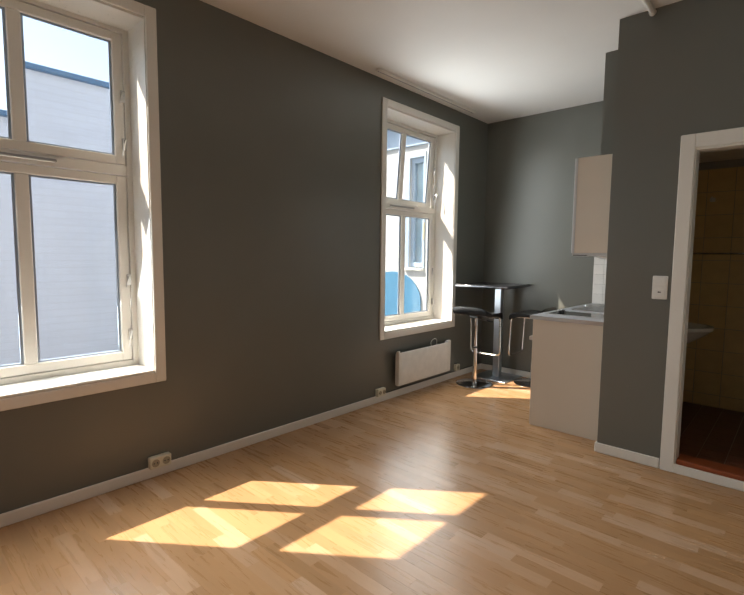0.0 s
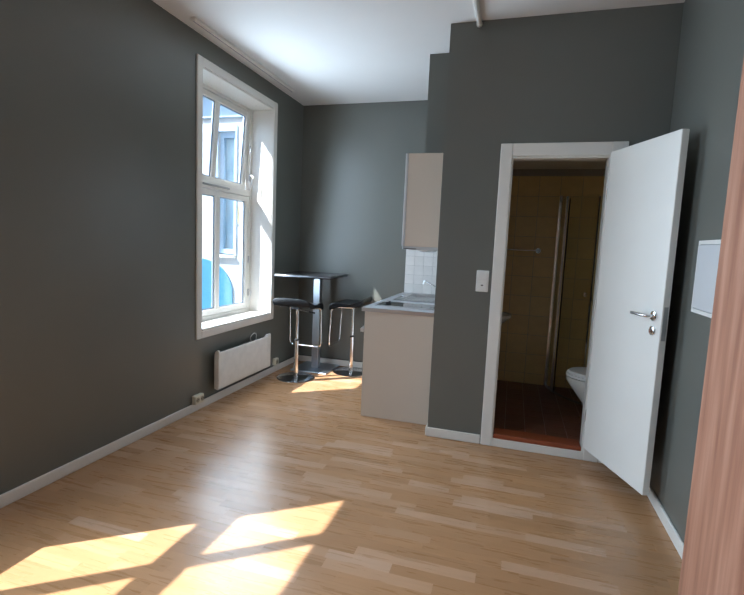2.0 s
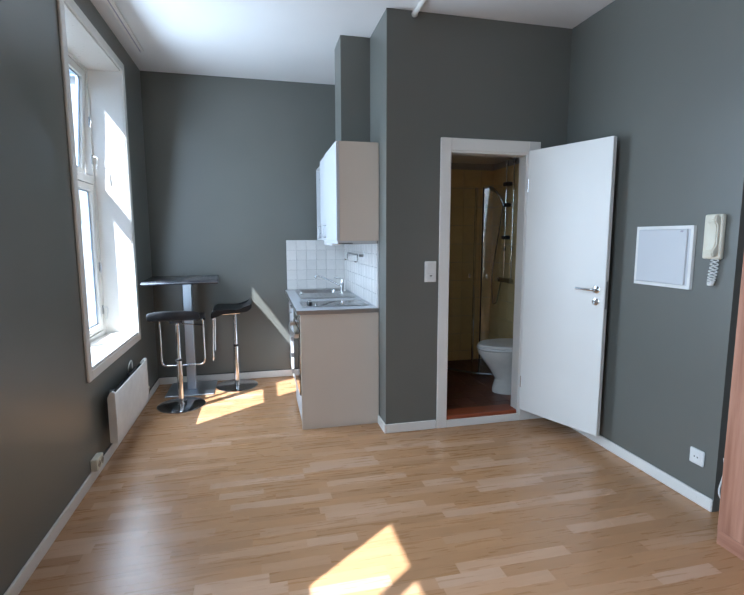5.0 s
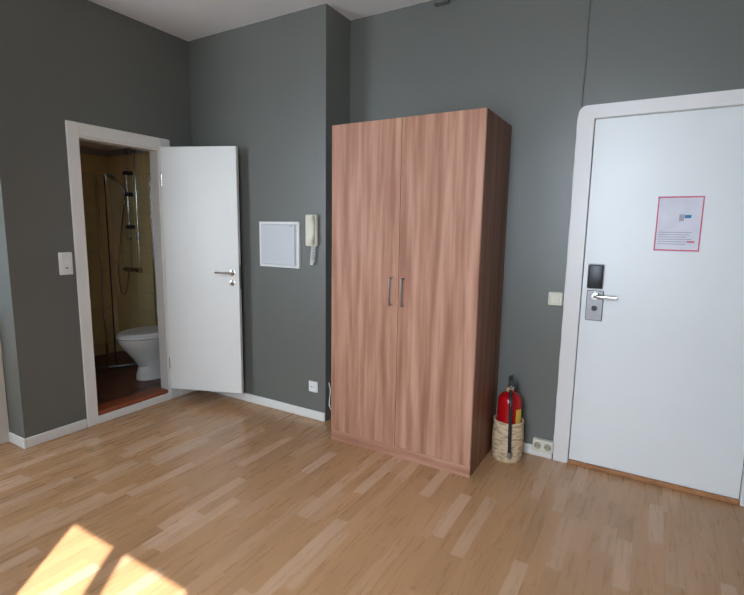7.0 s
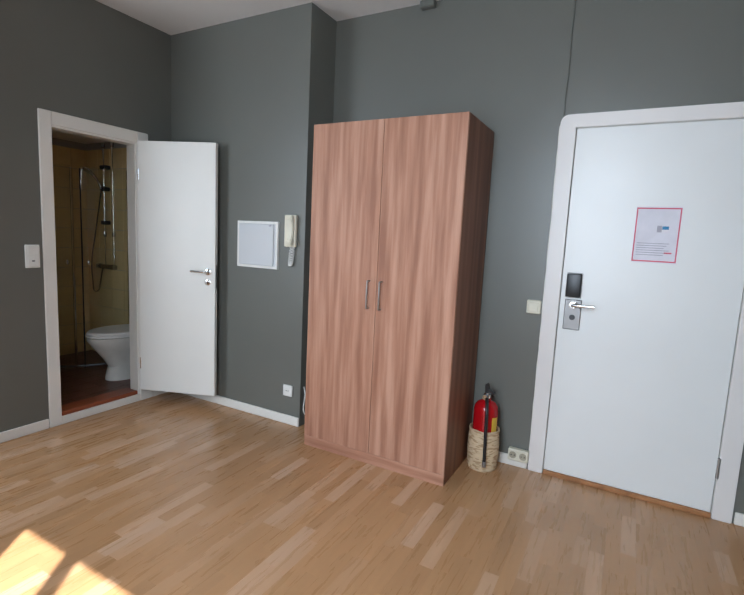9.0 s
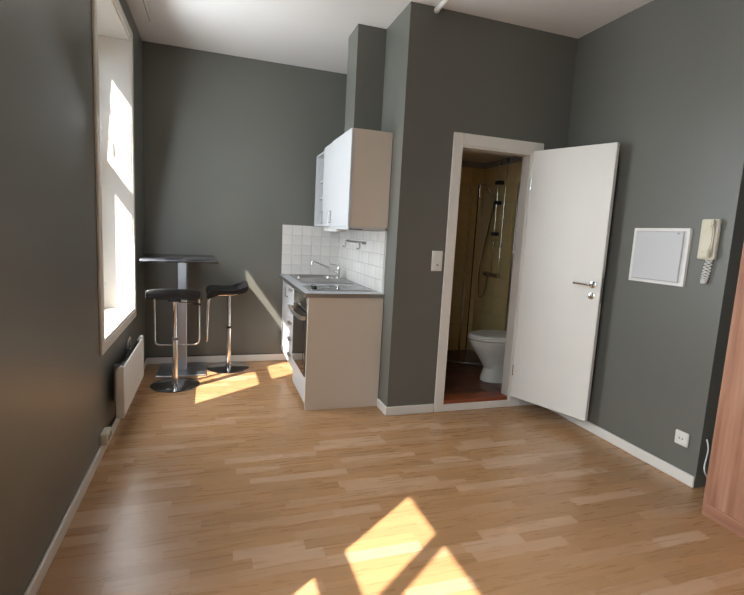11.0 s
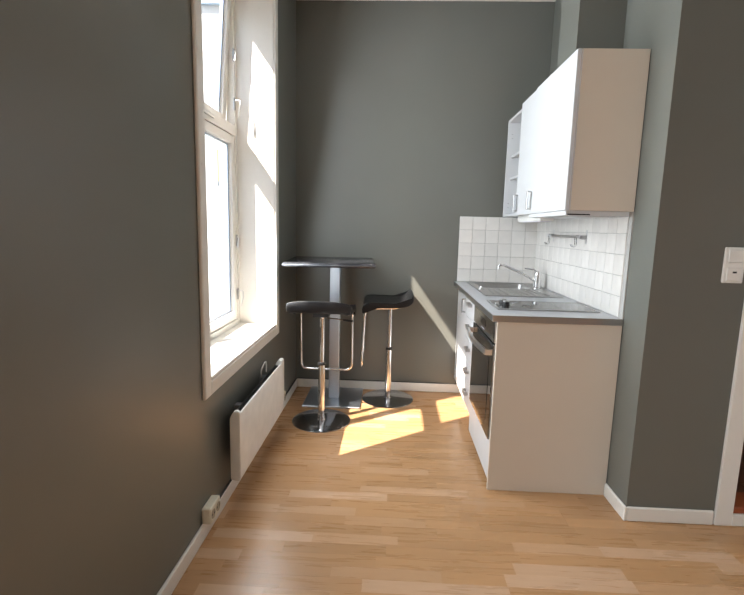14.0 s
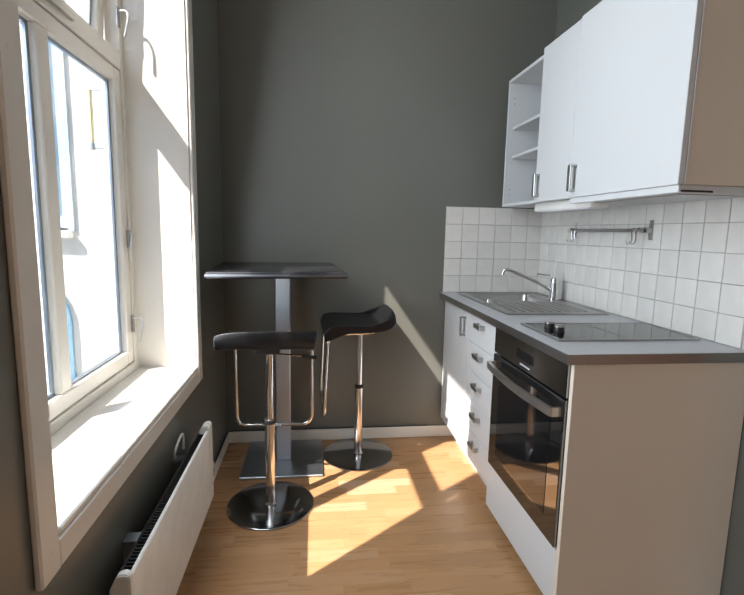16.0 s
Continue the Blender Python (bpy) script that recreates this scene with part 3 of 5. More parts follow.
    # casement hooks and hinges on the side towards the kitchen
    for zz, out, drop in ((0.86, 1.0, 1.0), (1.20, 0.30, 0.6), (2.02, 1.0, 1.0), (2.30, 0.30, 0.6)):
        yy = y1 - fw - 0.012
        hook = part("hook_plate", box(xf1 - 0.002, xf1 + 0.006, yy - 0.012, yy + 0.012, zz - 0.035, zz + 0.035, 0.002), M["steel"], w)
        part("hook", tube(rounded([(xf1 + 0.006, yy, zz + 0.02), (xf1 + 0.006 + 0.030 * out, yy, zz + 0.022), (xf1 + 0.006 + 0.036 * out, yy - 0.012, zz - 0.01 * drop), (xf1 + 0.006 + 0.024 * out, yy - 0.02, zz - 0.075 * drop)], 0.02 * out), 0.0045, 8), M["bright"], hook)
    return w


window("window_1", *W1, 0.0, "tall white four-pane window, shut, in a deep reveal")
window("window_2", *W2, radians(4.0), "tall white four-pane window with its upper sash ajar")


# ---- bathroom door and frame ----
def frame_set(name, bm_list, label):
    w = thing(name, (0, 0, 0), label, "door frame", kind="structure")
    for n, bm in bm_list:
        part(n, bm, M["trim"], w)
    return w


frame_set("door_frame_1", [
    ("casing", box(-0.548, DO[0] + 0.016, YB - 0.016, YB, 0.0, 2.118, 0.004)),
    ("casing", box(DO[1] - 0.012, 0.232, YB - 0.016, YB, 0.0, 2.118, 0.004)),
    ("casing", box(DO[0] + 0.016, DO[1] - 0.012, YB - 0.015, YB, 2.033, 2.118, 0.004)),
    ("jamb", box(DO[0], DO[0] + 0.024, YB, BY0, 0.0, DO[3], 0.002)),
    ("jamb", box(DO[1] - 0.024, DO[1], YB, BY0, 0.0, DO[3], 0.002)),
    ("head", box(DO[0] + 0.024, DO[1] - 0.024, YB, BY0, DO[3] - 0.024, DO[3], 0.002)),
    ("kick_board", box(DO[0] + 0.016, DO[1] - 0.012, YB - 0.014, YB, 0.0, 0.058, 0.003)),
], "white painted bathroom door frame")
structure("threshold", box(DO[0] + 0.024, DO[1] - 0.024, YB + 0.001, YB + 0.14, 0.0, 0.085, 0.006), M["threshold"], "worn orange-red wooden threshold", "threshold")

leaf = thing("door_1", (0.146, 3.612, 0.0), "plain white bathroom door, open into the room", "door", kind="structure")
# built shut along +x from its hinge, then swung
o = Vector((0.146, 3.612, 0.0))


def lx(u, v, z):
    return (o.x + u, o.y + v, z)


def lbox(u0, u1, v0, v1, z0, z1, bevel=0.0):
    return box(o.x + u0, o.x + u1, o.y + v0, o.y + v1, z0, z1, bevel)


part("leaf", lbox(0.0, 0.622, -0.02, 0.02, 0.100, 2.048, 0.003), M["leaf"], leaf)
for side in (-1, 1):
    yv = side * 0.02
    rose = part("rose", lathe([(0.026, 0.0), (0.026, 0.008 * side), (0.02, 0.011 * side)], lx(0.565, yv, 1.085), 24, "y"), M["chrome"], leaf)
    part("handle", tube(rounded([lx(0.565, yv, 1.085), lx(0.565, yv + side * 0.05, 1.085), lx(0.45, yv + side * 0.055, 1.088)], 0.015), 0.0095, 12), M["chrome"], rose, "chrome lever handle")
    key = part("key_rose", lathe([(0.024, 0.0), (0.024, 0.007 * side), (0.017, 0.01 * side)], lx(0.565, yv, 1.005), 24, "y"), M["chrome"], leaf)
    part("turn_knob", box(o.x + 0.560, o.x + 0.570, o.y + min(yv, yv + side * 0.024), o.y + max(yv, yv + side * 0.024), 0.993, 1.017, 0.003), M["chrome"], key)
part("lock_plate", lbox(0.6215, 0.6235, -0.011, 0.011, 0.96, 1.14), M["steel"], leaf)
for zz in (0.32, 1.80):
    part("hinge", lathe([(0.007, zz - 0.045), (0.007, zz + 0.045)], (o.x - 0.004, o.y - 0.012, 0), 12), M["chrome"], leaf)
leaf.rotation_euler = (0, 0, radians(-68.5))

# ---- entrance door ----
XT = XE - 0.016
ent = thing("door_2", (XE, 0.16, 0.0), "flat white entrance door, shut, with a card lock", "door", kind="structure")
part("leaf", box(XE - 0.010, XE + 0.035, -0.268, 0.590, 0.030, 2.078, 0.003), M["door"], ent)
part("door_sill", box(XE - 0.018, XE + 0.15, ED[0] + 0.02, ED[1] - 0.02, 0.0, 0.028, 0.004), M["darkwood"], ent, "red-brown wooden sill")
bm = bmesh.new()
box(XE, XE + 0.2, ED[0], ED[0] + 0.018, 0, ED[3], 0.002, bm)
box(XE, XE + 0.2, ED[1] - 0.018, ED[1], 0, ED[3], 0.002, bm)
box(XE, XE + 0.2, ED[0] + 0.018, ED[1] - 0.018, ED[3] - 0.014, ED[3], 0.002, bm)
part("jamb", bm, M["trim"], ent)
rnd = 0.045
arc = [(0.682 - rnd + rnd * math.sin(a), 2.158 - rnd + rnd * math.cos(a)) for a in [k * math.pi / 16 for k in range(9)]]
arc2 = [(-0.362 + rnd - rnd * math.cos(a), 2.158 - rnd + rnd * math.sin(a)) for a in [k * math.pi / 16 for k in range(9)]]
inner = [(0.596, 0.0), (0.596, 2.084), (-0.274, 2.084), (-0.274, 0.0)]
outline = [(-0.362, 0.0)] + arc2 + arc + [(0.682, 0.0)] + inner
part("casing", extrude(outline, "x", XT, XE, 0.003), M["casing"], ent, "thick white casing with rounded upper corners")
part("paint_edge", tube([(XE - 0.002, y + random.uniform(-0.002, 0.002), z) for y, z in [(0.684, k * 0.06) for k in range(1, 36)]], 0.004, 6), M["trim"], ent, "uneven white caulk line")
reader = part("card_reader", box(XE - 0.034, XE - 0.010, 0.482, 0.562, 1.118, 1.258, 0.008, seg=3), M["black"], ent, "black card reader")
part("reader_rim", box(XE - 0.016, XE - 0.010, 0.478, 0.566, 1.114, 1.262, 0.003), M["steel"], reader)
plate = part("lock_plate", box(XE - 0.018, XE - 0.010, 0.470, 0.562, 0.925, 1.105, 0.004), M["lockplate"], ent, "brushed steel lock plate")
part("rose", lathe([(0.024, XE - 0.018), (0.024, XE - 0.034), (0.02, XE - 0.038)], (0, 0.515, 1.075), 24, "x"), M["chrome"], plate)
part("handle", tube(rounded([(XE - 0.03, 0.515, 1.075), (XE - 0.072, 0.515, 1.075), (XE - 0.076, 0.40, 1.078)], 0.015), 0.010, 12), M["chrome"], plate, "chrome lever handle")
part("key_cylinder", lathe([(0.016, XE - 0.018), (0.016, XE - 0.026)], (0, 0.515, 1.0), 20, "x"), M["black"], plate)
for zz in (0.285, 1.57, 1.83):
    h = part("hinge", lathe([(0.008, zz - 0.055), (0.008, zz + 0.055)], (XE - 0.014, -0.272, 0), 12), M["steel"], ent)

# ---- ceiling track, pipe, cables ----
track = thing("curtain_track", (XW + 0.11, 4.1, ZC), "slim white curtain track on the ceiling", "curtain track")
part("rail", box(XW + 0.100, XW + 0.148, 3.20, 4.75, ZC - 0.024, ZC, 0.004), M["trim"], track)
part("slot", box(XW + 0.120, XW + 0.128, 3.205, 4.745, ZC - 0.0262, ZC - 0.0235), M["ink"], track)
pipe = thing("ceiling_pipe", (-0.746, 3.0, ZC), "white painted pipe along the ceiling", "pipe")
part("tube", tube([(-0.746, y, ZC - 0.018) for y in (YB, 2.6, 1.2, YS)], 0.017, 16), M["trim"], pipe)
part("collar", lathe([(0.021, YB - 0.012), (0.021, YB)], (-0.746, 0, ZC - 0.021), 20, "y"), M["trim"], pipe)
cable = thing("wall_cable", (XE, 0.67, 2.5), "grey-painted cable running down to the door", "cable")
part("cable_run", tube([(XE - 0.004, 0.668 + 0.002 * math.sin(k), 2.158 + (ZC - 2.158) * k / 14) for k in range(15)], 0.0045, 8), M["wall"], cable)
jb = thing("junction_box", (XE, 1.55, ZC), "small grey junction box high on the wall", "junction box")
part("box_body", box(XE - 0.045, XE, 1.50, 1.60, ZC - 0.045, ZC - 0.001, 0.004), M["wall"], jb)
part("box_cover", box(XE - 0.050, XE - 0.045, 1.505, 1.595, ZC - 0.042, ZC - 0.004, 0.002), M["wall"], jb)


sc = thing("skirting_cable", (XW, 5.0, 0.075), "thin dark cable along the top of the skirting", "cable")
part("cable_run", tube(rounded([(XW + 0.008, 3.48, 0.073), (XW + 0.008, 4.6, 0.0725), (XW + 0.008, YN - 0.008, 0.073), (-1.60, YN - 0.008, 0.0725)], 0.02), 0.0042, 8), M["cable"], sc)


# ---- sockets and switches ----
def socket(at, face, w, h, d, mat, label, holes=1, name="wall_socket"):
    """A socket box on a wall: face is the way out of the wall, +x, -x or -y."""
    t = thing(name, at, label, "socket")
    x, y, z = at
    s = {"+x": (1, 0), "-x": (-1, 0), "-y": (0, -1)}[face]

    def slab(a0, a1, u0, u1, z0, z1, bevel):
        if s[0]:
            xs = sorted((x + s[0] * a0, x + s[0] * a1))
            return box(xs[0], xs[1], y + u0, y + u1, z + z0, z + z1, bevel)
        return box(x + u0, x + u1, y - a1, y - a0, z + z0, z + z1, bevel)

    part("socket_box", slab(0, d, -w / 2, w / 2, -h / 2, h / 2, 0.005), mat, t)
    for k in range(holes):
        u = (k - (holes - 1) / 2) * w / holes
        r = min(w / holes, h) * 0.36
        c = (x + s[0] * (d - 0.001), y + u, z) if s[0] else (x + u, y - d + 0.001, z)
        ax = "x" if s[0] else "y"
        sg = s[0] if s[0] else -1
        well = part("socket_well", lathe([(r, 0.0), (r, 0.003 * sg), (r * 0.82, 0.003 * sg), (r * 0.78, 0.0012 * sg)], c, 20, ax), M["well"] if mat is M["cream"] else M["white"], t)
        for q in (-1, 1):
            pc = (c[0] + 0.0018 * s[0], c[1] + q * 0.0095, c[2]) if s[0] else (c[0] + q * 0.0095, c[1] - 0.0018, c[2])
            part("pin_hole", lathe([(0.0040, 0.0), (0.0040, 0.001 * sg)], pc, 8, ax), M["black"], well)
    return t


socket((XW, 1.36, 0.096), "+x", 0.13, 0.072, 0.040, M["cream"], "double surface socket above the skirting", 2)
socket((XW, 3.41, 0.100), "+x", 0.11, 0.072, 0.040, M["cream"], "surface socket beside the radiator", 2)
socket((XW, 4.72, 0.115), "+x", 0.080, 0.072, 0.036, M["cream"], "surface socket near the bar table", 1)
socket((XC, 2.370, 0.255), "-x", 0.084, 0.084, 0.014, M["white"], "flush white socket beside the wardrobe", 1)
socket((XE, 0.745, 0.085), "-x", 0.125, 0.075, 0.040, M["cream"], "double surface socket by the entrance door", 2)


def switch(at, face, w, h, label, keys):
    t = thing("light_switch", at, label, "light switch")
    x, y, z = at
    if face == "-y":
        part("switch_plate", box(x - w / 2, x + w / 2, y - 0.012, y, z - h / 2, z + h / 2, 0.004), M["white"], t)
        for k in range(keys):
            zc = z + (k - (keys - 1) / 2) * h / keys
            part("rocker", box(x - w * 0.36, x + w * 0.36, y - 0.018, y - 0.0115, zc - h / keys * 0.37, zc + h / keys * 0.37, 0.003), M["white"], t)
        part("pin_hole", box(x - 0.008, x + 0.008, y - 0.0195, y - 0.0175, z - h * 0.22, z - h * 0.17), M["black"], t)
    else:
        part("switch_plate", box(x - 0.028, x, y - w / 2, y + w / 2, z - h / 2, z + h / 2, 0.005), M["cream"], t)
        part("rocker", box(x - 0.034, x - 0.0275, y - w * 0.34, y + w * 0.34, z - h * 0.34, z + h * 0.34, 0.003), M["cream"], t)
    return t


switch((-0.611, YB, 1.181), "-y", 0.086, 0.150, "white double light switch beside the bathroom door", 2)
switch((XE, 0.735, 1.037), "-x", 0.082, 0.082, "cream surface light switch beside the entrance", 1)

# ---- fuse box door, intercom ----
fb = thing("fuse_box", (XC, 2.686, 1.317), "white fuse box lid with a raised frame", "fuse box")
bm = ring(2.491, 2.880, 1.143, 1.486, (2.509, 2.862, 1.161, 1.468), XC - 0.018, XC, "x")
part("lid_frame", bm, M["white"], fb)
part("lid_back", box(XC - 0.012, XC, 2.509, 2.862, 1.161, 1.468), M["front"], fb)
part("lid", box(XC - 0.024, XC - 0.012, 2.528, 2.860, 1.164, 1.466, 0.003), M["front"], fb)
part("lid_catch", box(XC - 0.028, XC - 0.023, 2.548, 2.566, 1.450, 1.460, 0.002), M["ink"], fb)
ph = thing("intercom_phone", (XC, 2.373, 1.42), "cream wall intercom with a handset and coiled cord", "intercom")
part("cradle", box(XC - 0.030, XC, 2.325, 2.425, 1.312, 1.538, 0.010, seg=3), M["cream"], ph)
part("handset", extrude([(XC - 0.030, 1.330), (XC - 0.062, 1.322), (XC - 0.072, 1.352), (XC - 0.052, 1.385), (XC - 0.050, 1.475), (XC - 0.070, 1.505), (XC - 0.060, 1.534), (XC - 0.030, 1.528)], "y", 2.332, 2.378, 0.006), M["cream"], ph)
pts = []
for k in range(150):
    a, f = k * 0.9, k / 149
    pts.append((XC - 0.022 + 0.010 * math.cos(a), 2.360 + 0.014 * math.sin(f * 5) + 0.010 * math.sin(a), 1.315 - 0.135 * math.sin(f * math.pi)))
part("cord", tube(pts, 0.0032, 6), M["white"], ph, "coiled cord")


# ---- wardrobe ----
def wardrobe():
    x0, x1, y0, y1, h = 0.236, XE - 0.012, 1.062, 2.056, 2.085
    w = thing("wardrobe", ((x0 + x1) / 2, (y0 + y1) / 2, 0), "tall two-door wardrobe in pinkish walnut laminate", "wardrobe")
    part("side_panel", box(x0 + 0.020, x1, y0, y0 + 0.018, 0, h, 0.001), M["walnut_shaded"], w)
    part("side_panel", box(x0 + 0.020, x1, y1 - 0.018, y1, 0, h, 0.001), M["walnut_shaded"], w)
    part("top_panel", box(x0 + 0.020, x1, y0 + 0.018, y1 - 0.018, h - 0.018, h, 0.001), M["walnut"], w)
    part("back_panel", box(x1 - 0.006, x1, y0 + 0.018, y1 - 0.018, 0.07, h - 0.018), M["walnut"], w)
    part("bottom_panel", box(x0 + 0.020, x1 - 0.006, y0 + 0.018, y1 - 0.018, 0.066, 0.082), M["walnut"], w)
    part("plinth", box(x0 + 0.004, x0 + 0.020, y0, y1, 0, 0.068, 0.001), M["walnut_flat"], w)
    ym = 1.560
    for a, b, hy in ((y0 + 0.001, ym - 0.0015, 1.524), (ym + 0.0015, y1 - 0.001, 1.607)):
        d = part("door", box(x0, x0 + 0.018, a, b, 0.071, h - 0.001, 0.0015), M["walnut"], w)
        hd = part("handle", tube(rounded([(x0, hy, 0.985), (x0 - 0.032, hy, 0.985), (x0 - 0.032, hy, 1.150), (x0, hy, 1.150)], 0.006, 4), 0.0055, 10), M["steel"], d, "slim steel bar handle")
    return w


wardrobe()
wc = thing("power_cable", (XC - 0.02, 2.2, 0.2), "white cable looping out beside the wardrobe", "cable")
part("cable_run", tube(rounded([(XC + 0.02, 2.245, 0.30), (XC - 0.02, 2.20, 0.27), (0.30, 2.12, 0.20), (XC - 0.06, 2.14, 0.11), (XC + 0.05, 2.10, 0.09)], 0.05), 0.004, 8), M["white"], wc)

# ---- extinguisher in its basket ----
EX = (0.625, 0.945)
bk = thing("basket", (*EX, 0), "round basket woven from pale bark, holding the extinguisher", "basket")
prof = []
for k in range(26):
    z = 0.004 + 0.25 * k / 25
    prof.append((0.088 + 0.008 * math.sin(k / 25 * math.pi) + (0.0022 if k % 2 else -0.001), z))
prof += [(0.085, 0.252), (0.083, 0.03), (0.001, 0.028)]
part("basket_body", lathe([(0.001, 0.0), (0.086, 0.0)] + prof, (*EX, 0), 36), M["basket"], bk)
part("rim", tube([(EX[0] + 0.088 * math.cos(a), EX[1] + 0.088 * math.sin(a), 0.252 + 0.002 * math.sin(5 * a)) for a in [k * 2 * math.pi / 40 for k in range(40)]], 0.007, 8, True), M["basket"], bk)
fe = thing("fire_extinguisher", (*EX, 0.03), "red fire extinguisher with a black hose, in a basket", "extinguisher")
part("cylinder", lathe([(0.03, 0.03), (0.07, 0.034), (0.075, 0.05), (0.075, 0.375), (0.070, 0.402), (0.052, 0.425), (0.026, 0.436), (0.024, 0.45)], (*EX, 0), 36), M["red"], fe)
part("valve", lathe([(0.020, 0.445), (0.022, 0.452), (0.022, 0.475), (0.014, 0.482)], (*EX, 0), 20), M["chrome"], fe)
part("gauge", lathe([(0.016, -0.052), (0.016, -0.026)], (EX[0], EX[1] + 0.0, 0.465), 16, "x"), M["chrome"], fe)
part("lever", extrude([(EX[1] - 0.045, 0.478), (EX[1] + 0.012, 0.478), (EX[1] + 0.016, 0.535), (EX[1] - 0.004, 0.545), (EX[1] - 0.012, 0.505), (EX[1] - 0.05, 0.492)], "x", EX[0] - 0.012, EX[0] + 0.012, 0.003), M["black"], fe)
part("hose", tube(rounded([(EX[0] - 0.02, EX[1], 0.462), (EX[0] - 0.06, EX[1] - 0.015, 0.46), (EX[0] - 0.106, EX[1] - 0.032, 0.40), (EX[0] - 0.110, EX[1] - 0.036, 0.22), (EX[0] - 0.108, EX[1] - 0.040, 0.075)], 0.05), 0.010, 12), M["black"], fe)
part("nozzle", lathe([(0.011, 0.05), (0.013, 0.06), (0.012, 0.085)], (EX[0] - 0.108, EX[1] - 0.040, 0), 14), M["greysteel"], fe)
bm = bmesh.new()
A = [math.radians(a) for a in range(226, 263, 6)]
lo = [bm.verts.new((EX[0] + 0.0762 * math.cos(a), EX[1] + 0.0762 * math.sin(a), 0.24)) for a in A]
hi = [bm.verts.new((EX[0] + 0.0762 * math.cos(a), EX[1] + 0.0762 * math.sin(a), 0.345)) for a in A]
for k in range(len(A) - 1):
    bm.faces.new((lo[k], lo[k + 1], hi[k + 1], hi[k]))
part("label_sheet", bm, M["yellow"], fe, "yellow instruction label")

# ---- notice on the entrance door ----
po = thing("door_notice", (XE - 0.011, 0.141, 1.495), "printed notice with a pink border on the entrance door", "notice")
part("sheet", box(XE - 0.0118, XE - 0.0102, 0.034, 0.246, 1.345, 1.645), M["paper"], po)
bm = bmesh.new()
for y0, y1, z0, z1 in ((0.036, 0.244, 1.633, 1.640), (0.036, 0.244, 1.350, 1.357), (0.036, 0.042, 1.357, 1.633), (0.238, 0.244, 1.357, 1.633)):
    box(XE - 0.0128, XE - 0.0116, y0, y1, z0, z1, 0, bm)
part("border", bm, M["pink"], po, "pink printed border")
part("printed_card", box(XE - 0.0130, XE - 0.0116, 0.086, 0.116, 1.525, 1.542), M["cyan"], po)
part("printed_mark", box(XE - 0.0129, XE - 0.0116, 0.118, 0.140, 1.510, 1.545), M["ink"], po)
for k in range(6):
    part("text_line", box(XE - 0.0128, XE - 0.0116, 0.075 + 0.012 * (k % 3), 0.228, 1.448 - 0.0125 * k, 1.4515 - 0.0125 * k), M["ink"], po)
part("text_line", box(XE - 0.0128, XE - 0.0116, 0.060, 0.095, 1.396, 1.404), M["pink"], po)

# ---- coat rack and low chest on the end wall ----
cr = thing("coat_rack", (XE, YS, 0), "walnut coat rack board with four metal knobs", "coat rack")
part("board", box(0.205, 0.600, YS, YS + 0.020, 1.590, 1.745, 0.003), M["walnut_long"], cr)
for k in range(4):
    xx = 0.255 + k * 0.098
    part("knob", lathe([(0.008, YS + 0.02), (0.008, YS + 0.045), (0.017, YS + 0.055), (0.017, YS + 0.062), (0.010, YS + 0.068)], (xx, 0, 1.685), 18, "y"), M["steel"], cr)
ch = thing("low_cabinet", (XE, YS, 0), "chest-high cabinet in walnut laminate against the wall", "cabinet")
CE, CF = -1.42, -0.298
part("body", box(-2.62, CE - 0.005, YS + 0.016, CF - 0.020, 0.0, 1.282, 0.001), M["walnut_long"], ch)
part("top_panel", box(-2.625, CE, YS + 0.016, CF, 1.282, 1.300, 0.001), M["walnut_long"], ch)
for a, b in ((0.07, 0.660), (0.665, 1.278)):
    part("front_panel", box(-2.618, CE - 0.007, CF - 0.020, CF - 0.002, a, b, 0.0015), M["walnut_long"], ch)
for ob in (cr, ch):
    ob.rotation_euler = (0, 0, radians(-3.66))


